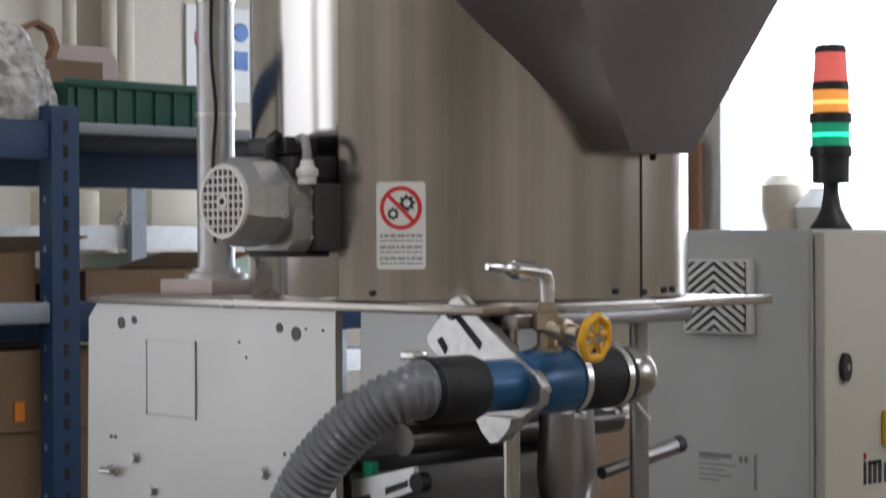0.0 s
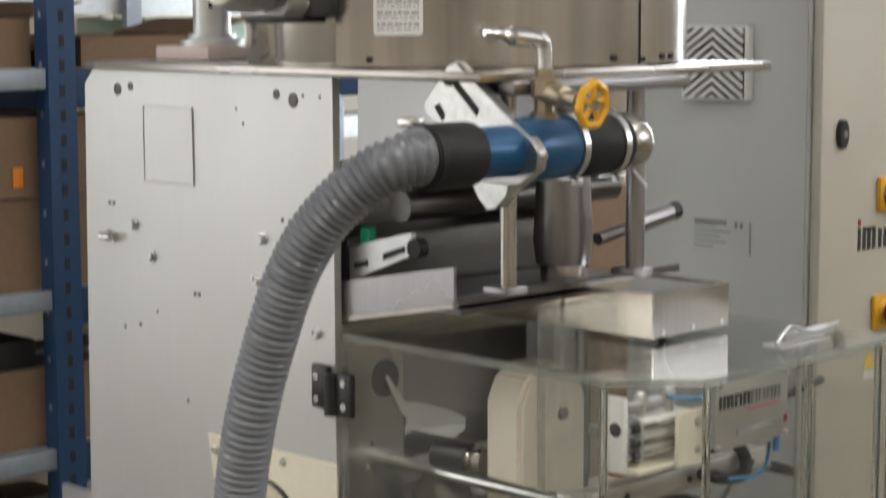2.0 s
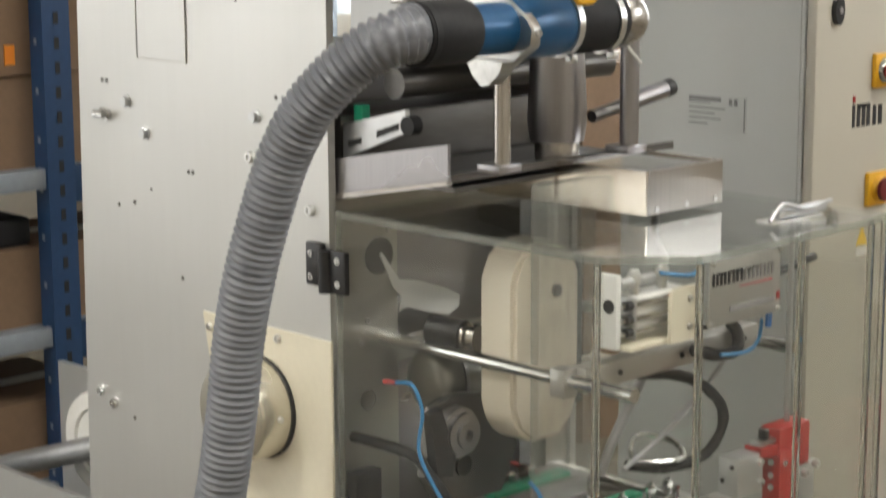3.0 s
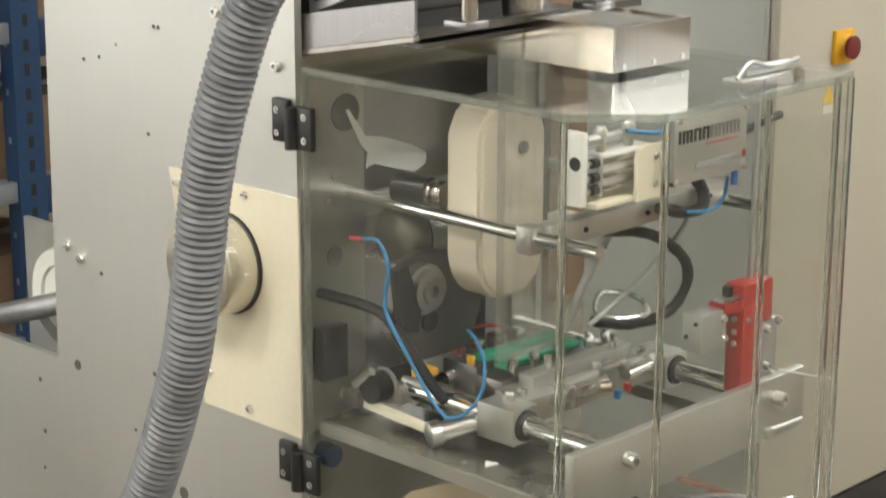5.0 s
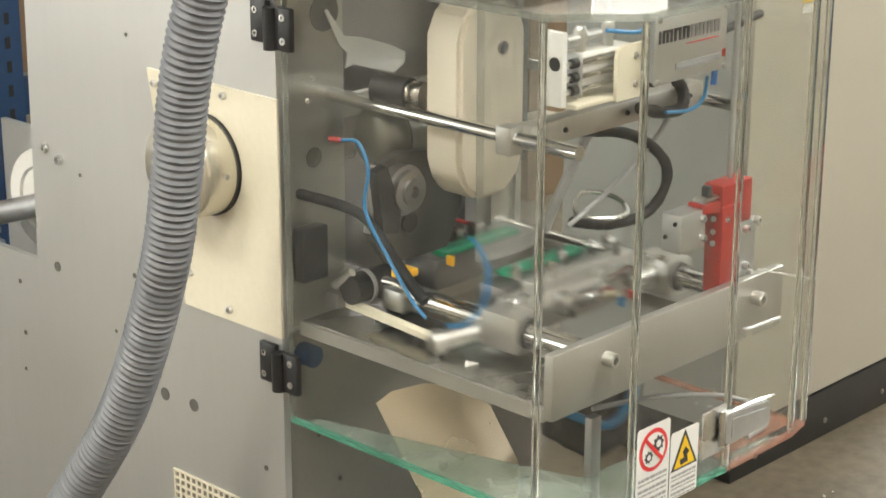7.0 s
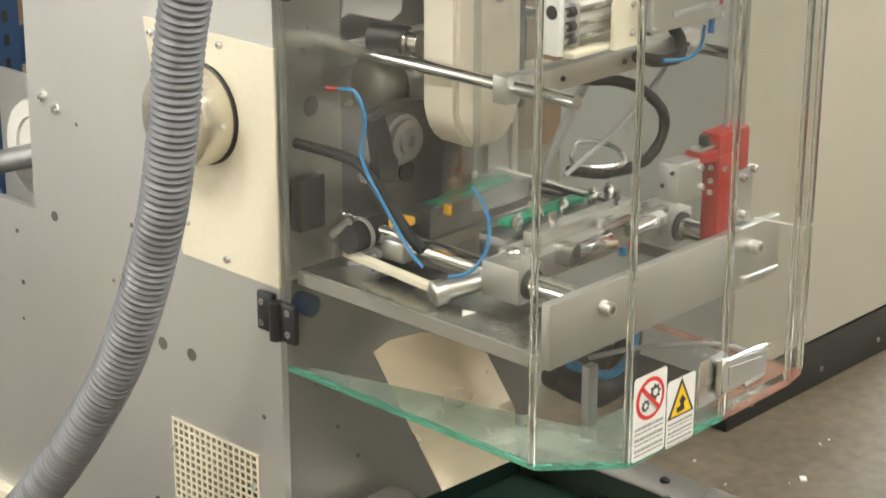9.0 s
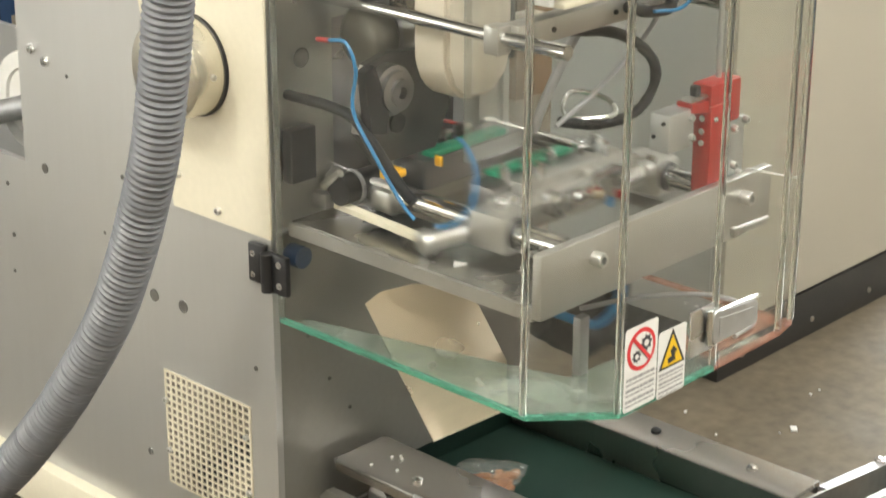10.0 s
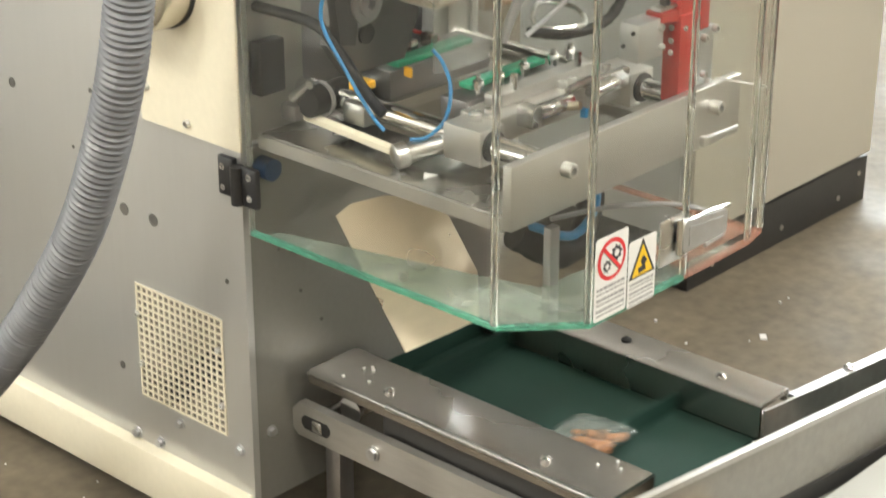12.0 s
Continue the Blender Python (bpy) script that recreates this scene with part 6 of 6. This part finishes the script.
for z in (1.833, 1.44, 0.955, 0.60, 0.24):
    top = z > 1.8
    part("shelf", bx(0.93, 3.97, RY + 0.03, 4.14, z, z + 0.03, bev=0.002), SHELF_SHADED if top else RACK_GREY, rack)
    part("shelf_beam", bx(0.93, RX - 0.036, RY + 0.006, RY + 0.028, z - 0.05 if top else z - 0.012, z + 0.034, bev=0.003), RACK_BLUE if top else RACK_GREY, rack)
    part("shelf_beam", bx(RX + 0.036, 3.97, RY + 0.006, RY + 0.028, z + 0.008 if top else z - 0.05, z + 0.034, bev=0.003), RACK_GREY if top else RACK_BLUE, rack)
    # rear beams added to carry on the dark band under the top shelf
    part("rear_beam", bx(0.93, 3.97, 4.142, 4.16, z - 0.09, z + 0.03, bev=0.003), RACK_BLUE, rack)


def carton(x, y, z, w, d, h, label, open_=False, m=CARD):
    t = thing("cardboard_box", (x, y, z), label, "box", "cartons on the rack")
    for a in ((x - w / 2, x + w / 2, y - d / 2, y - d / 2 + 0.005, z, z + h), (x - w / 2, x + w / 2, y + d / 2 - 0.005, y + d / 2, z, z + h),
              (x - w / 2, x - w / 2 + 0.005, y - d / 2 + 0.005, y + d / 2 - 0.005, z, z + h), (x + w / 2 - 0.005, x + w / 2, y - d / 2 + 0.005, y + d / 2 - 0.005, z, z + h)):
        part("box_wall", bx(*a), m, t)
    part("box_bottom", bx(x - w / 2 + 0.005, x + w / 2 - 0.005, y - d / 2 + 0.005, y + d / 2 - 0.005, z, z + 0.005), m, t)
    if open_:
        for s in (-1, 1):
            f = bx(0, 0.14, -d / 2, d / 2, 0, 0.004)
            bmesh.ops.transform(f, verts=f.verts[:], matrix=Matrix.Translation((x + s * w / 2, y, z + h)) @ Matrix.Rotation(radians(0 if s > 0 else 180), 4, "Z") @ Matrix.Rotation(radians(-14 if s > 0 else 12), 4, "Y"))
            part("flap", f, m, t)
    else:
        part("lid", bx(x - w / 2, x + w / 2, y - d / 2, y + d / 2, z + h, z + h + 0.005), m, t)
        part("tape", bx(x - w / 2 - 0.001, x + w / 2 + 0.001, y - 0.025, y + 0.025, z + h + 0.005, z + h + 0.0065), BEIGE, t)
    return t


carton(2.60, 3.80, 1.47, 0.34, 0.36, 0.07, "brown cardboard box with open flaps on a rack shelf", True)
carton(2.12, 3.80, 1.47, 0.36, 0.36, 0.11, "brown cardboard box with open flaps on a rack shelf", True)
carton(2.20, 3.82, 0.985, 0.60, 0.38, 0.20, "brown cardboard box on a rack shelf, another on it")
tag = carton(2.19, 3.82, 1.192, 0.62, 0.40, 0.17, "brown cardboard box with an orange tag, stacked on another box")
t_ = part("orange_tag", bx(2.245, 2.270, 3.6165, 3.6195, 1.215, 1.258), ORANGE, tag)
carton(2.76, 3.80, 0.985, 0.36, 0.36, 0.25, "closed brown cardboard box on a rack shelf")
carton(1.55, 3.80, 0.985, 0.44, 0.38, 0.24, "closed brown cardboard box on a rack shelf")
carton(2.20, 3.82, 0.63, 0.60, 0.38, 0.17, "dusty brown cardboard box on a rack shelf")
carton(2.72, 3.82, 0.63, 0.40, 0.38, 0.16, "dusty brown cardboard box on a rack shelf")
carton(2.20, 3.82, 0.27, 0.60, 0.38, 0.18, "dusty brown cardboard box on a rack shelf")
single("black_case", bx(2.1, 2.32, 3.66, 3.9, 0.805, 0.87, bev=0.01), BLACK, "black plastic case on a cardboard box", "case")
carton(2.56, 4.0, 1.863, 0.22, 0.2, 0.17, "brown cardboard box on the rack's top shelf", False)
crate = thing("green_crate", (2.58, 3.78, 1.863), "dark green ribbed plastic crate on the rack's top shelf", "crate")
cw = bmesh.new()
for a in ((2.40, 2.765, 3.64, 3.648), (2.40, 2.765, 3.872, 3.88), (2.40, 2.408, 3.648, 3.872), (2.757, 2.765, 3.648, 3.872)):
    box(cw, *a, 1.863, 1.963)
box(cw, 2.408, 2.757, 3.648, 3.872, 1.863, 1.871)
part("crate_wall", cw, CRATE, crate)
part("crate_rim", bx(2.39, 2.775, 3.63, 3.64, 1.950, 1.970, bev=0.003), CRATE, crate)
for k in range(7):
    part("rib", bx(2.42 + k * 0.053, 2.427 + k * 0.053, 3.632, 3.64, 1.871, 1.950), CRATE, crate)
sack = bmesh.new()
bmesh.ops.create_icosphere(sack, subdivisions=5, radius=0.13, matrix=Matrix.Translation((2.28, 3.72, 1.95)) @ Matrix.Diagonal((1.0, 0.9, 1.15, 1)))
for v in sack.verts:
    h = (v.co.z - 1.863) / 0.24
    k = 1.05 - 0.62 * max(0.0, h) ** 1.4
    v.co.x, v.co.y = 2.28 + (v.co.x - 2.28) * k, 3.72 + (v.co.y - 3.72) * k
    v.co += Vector((v.co.x - 2.28, v.co.y - 3.72, 0.02)).normalized() * (abs(noise.noise(Vector((v.co.x * 16, v.co.y * 16, v.co.z * 6)))) * 0.05 + abs(noise.noise(v.co * 30)) * 0.016 - 0.015)
    v.co.z = max(v.co.z, 1.863)
single("plastic_sack", sack, MILKY, "crumpled milky plastic sack on the rack's top shelf", "sack", smooth=70)
single("brown_tube", rd((2.46, 3.90, 1.884), (2.80, 3.90, 1.884), 0.021, 14), WOOD, "brown cardboard tube lying on the rack", "tube")
single("pinkish_board", prism(bmesh.new(), [(2.62, 1.95), (2.80, 1.95), (2.80, 2.05), (2.77, 2.09), (2.62, 2.09)], "y", 4.02, 4.03), PINK, "pale pinkish board leaning behind the crate", "board")
fx = thing("octagonal_frame", (2.555, 4.01, 2.022), "brown octagonal wooden frame", "frame")
part("frame_ring", lathe(bmesh.new(), (2.555, 4.0, 2.082), (2.555, 4.03, 2.082), [(0, .06), (1, .06), (1, .047), (0, .047), (0, .06)], 8), WOOD, fx)
carton(4.36, 3.75, 0.0, 0.62, 0.44, 0.56, "large brown cardboard box on the floor behind the machine")
carton(4.34, 3.76, 0.568, 0.56, 0.42, 0.52, "large brown cardboard box stacked on another box")
# second row of shelves further back
back = thing("storage_rack", (4.2, 5.6, 0.0), "grey shelving with cartons and cases along the wall", "rack")
for z in (1.61, 1.15, 0.75):
    part("shelf", bx(3.2, 5.4, 5.4, 5.9, z, z + 0.03), RACK_GREY, back)
    part("shelf_beam", bx(3.2, 5.4, 5.37, 5.40, z - 0.03, z + 0.05), GALV, back)
for x in (3.2, 3.80, 4.7, 5.4):
    part("rack_post", bx(x - 0.03, x + 0.03, 5.34, 5.369, 0, 2.0), RACK_GREY, back)
single("white_case", bx(3.60, 3.72, 5.45, 5.7, 1.64, 1.78, bev=0.01), CREAM, "cream plastic case on the back shelf", "case")
single("cream_carton", bx(3.93, 4.22, 5.45, 5.8, 1.64, 1.80, bev=0.006), CREAM, "cream carton on the back shelf", "box")
single("plastic_bag", lathe(bmesh.new(), (3.875, 5.52, 1.64), (3.865, 5.52, 1.735), [(0, .045), (.3, .05), (.6, .032), (.8, .02), (1, .006)], 9), MILKY, "crumpled clear bag on the back shelf", "bag")
single("green_cabinet", bx(3.91, 4.35, 5.44, 5.85, 1.18, 1.565, bev=0.008), GREENISH, "pale green steel box on the back shelf", "box")
wsg = thing("wall_sign", (5.05, 6.49, 1.95), "white wall notice with a red ring and a blue panel", "sign")
part("sign_board", bx(4.86, 5.20, 6.485, 6.497, 2.2, 2.6), PAPER, wsg)
part("red_ring", lathe(bmesh.new(), (4.985, 6.484, 2.46), (4.985, 6.480, 2.46), [(0, .085), (1, .085), (1, .06), (0, .06), (0, .085)], 24), SIGN_RED, wsg)
part("blue_panel", bx(5.11, 5.18, 6.478, 6.484, 2.34, 2.42), SIGN_BLUE, wsg)
part("blue_disc", rd((5.145, 6.484, 2.50), (5.145, 6.478, 2.50), 0.04, 24), SIGN_BLUE, wsg)

# ---------------------------------------------------------------- bags and cleats on the belt


def make_bag():
    b = thing("snack_bag", (0, 0, 0), "small clear pillow bag of orange snacks", "bag", "bags on the conveyor")
    bm = bmesh.new()
    nx, ny = 10, 12
    grid_ = {}
    for s in (1, -1):
        for i in range(nx + 1):
            for j in range(ny + 1):
                u, v = i / nx * 2 - 1, j / ny * 2 - 1
                t = 0.017 * s * max(0, 1 - u ** 4) * max(0, 1 - v ** 4) + 0.0015 * s + 0.002 * math.sin(9 * u + 5 * v)
                grid_[s, i, j] = bm.verts.new((0.042 * u, 0.055 * v, 0.020 + t))
        for i in range(nx):
            for j in range(ny):
                bm.faces.new((grid_[s, i, j], grid_[s, i + 1, j], grid_[s, i + 1, j + 1], grid_[s, i, j + 1]))
    part("film", bm, FILM, b, "clear crinkled film").visible_shadow = False
    cont = bmesh.new()
    rr = random.Random(9)
    for k in range(26):
        c = Vector((rr.uniform(-.030, .030), rr.uniform(-.042, .012), 0.018 + rr.uniform(-.007, .008)))
        bmesh.ops.create_icosphere(cont, subdivisions=1, radius=rr.uniform(.006, .010), matrix=Matrix.Translation(c) @ Matrix.Diagonal((1.2, 1, .7, 1)))
    part("snacks", cont, SNACK, b, "orange-brown snacks")
    return b


BAGS = [make_bag()]
for k in range(4):
    BAGS.append(copy_thing(BAGS[0], pose(0, 0, 0)))
CLEATS = []
for k in range(3):
    c = thing("belt_cleat", (1.964, 1.5, 0.245), "dark green upright cleat on the conveyor belt", "cleat", "belt cleats")
    part("cleat_strip", prism(bmesh.new(), [(1.4975, 0.245), (1.5025, 0.245), (1.5015, 0.275), (1.4985, 0.275)], "x", 1.845, 2.084), BELT, c)
    CLEATS.append(c)

# ---------------------------------------------------------------- motion
PERIOD, SPEED = 0.749, 0.43


def motions():
    # jaws: open at these times, close a third of a second later
    fr_rows, re_rows = [], []
    base, rbase = jaw.location.copy(), rear.location.copy()
    stroke, rstroke = 0.050, 0.045

    def put(t, o):
        fr_rows.append((t, pose(base.x, base.y - stroke * o, base.z)))
        re_rows.append((t, pose(rbase.x, rbase.y + rstroke * o, rbase.z)))

    put(0.0, 0)
    t = 8.945 - 12 * PERIOD
    while t < 11.9:
        if t > 0.1:
            put(t - 0.05, 0)
            put(t + 0.05, 1)
        if t + 0.28 > 0.1:
            put(t + 0.285, 1)
            put(t + 0.405, 0)
        t += PERIOD
    put(t - 0.07, 0)
    put(t + 0.02, 1)
    put(12.0, 1)
    walk(jaw, fr_rows)
    walk(rear, re_rows)
    # bags: down the chute, on to the belt, across to the take-away belt
    for k, b in enumerate(BAGS):
        t0 = 11.34 - PERIOD * k
        tilt = 25 if k == 1 else 8
        steps = [(-0.32, (1.893, 1.72, 1.62), -80), (-0.14, (1.83, 1.66, 0.98), -80), (-0.06, (1.81, 1.70, 0.68), -60), (0.0, (1.82, 1.67, 0.45), -50), (0.16, (1.866, 1.67, 0.262), -tilt)]
        y = 1.67
        te = 0.16
        while y - 0.10 > 1.33:
            te += 0.10 / SPEED
            y -= 0.10
            steps.append((te, (1.866 + 0.06 * (1.67 - y) / 0.3, y, 0.246 + (0.03 if k == 1 else 0)), -tilt))
        steps.append((te + 0.20, (1.93, 1.235, 0.255), -30))
        steps.append((te + 0.9, (2.40, 1.225, 0.20), -5))
        steps.append((te + 1.9, (3.05, 1.225, 0.122), -5))
        rows = [(0.0, pose(1.893, 1.72, 1.62, -80, 0, 12 * k))] if t0 - 0.32 > 0.05 else []
        for dt, p, rx in steps:
            if 0 <= t0 + dt <= 12.0:
                rows.append((t0 + dt, pose(*p, rx, 0, 12 * k)))
        last = [s for s in steps if t0 + s[0] <= 12.0]
        nxt = [s for s in steps if t0 + s[0] > 12.0]
        if nxt and last:
            a, c = last[-1], nxt[0]
            q = (12.0 - t0 - a[0]) / (c[0] - a[0])
            p = Vector(a[1]).lerp(Vector(c[1]), q)
            rows.append((12.0, pose(*p, a[2] + (c[2] - a[2]) * q, 0, 12 * k)))
        elif last:
            rows.append((12.0, pose(*last[-1][1], last[-1][2], 0, 12 * k)))
        walk(b, rows)
    # cleats ride with the belt
    for k, c in enumerate(CLEATS):
        y12 = 1.435 + 0.32 * k
        rows = [(0.0, pose(1.964, 1.815, 0.245))]
        ts = 12.0 - (1.815 - y12) / SPEED
        if y12 < 1.815:
            rows += [(ts, pose(1.964, 1.815, 0.245)), (12.0, pose(1.964, y12, 0.245))]
        else:
            rows += [(12.0, pose(1.964, 1.815, 0.245))]
        walk(c, rows)


motions()
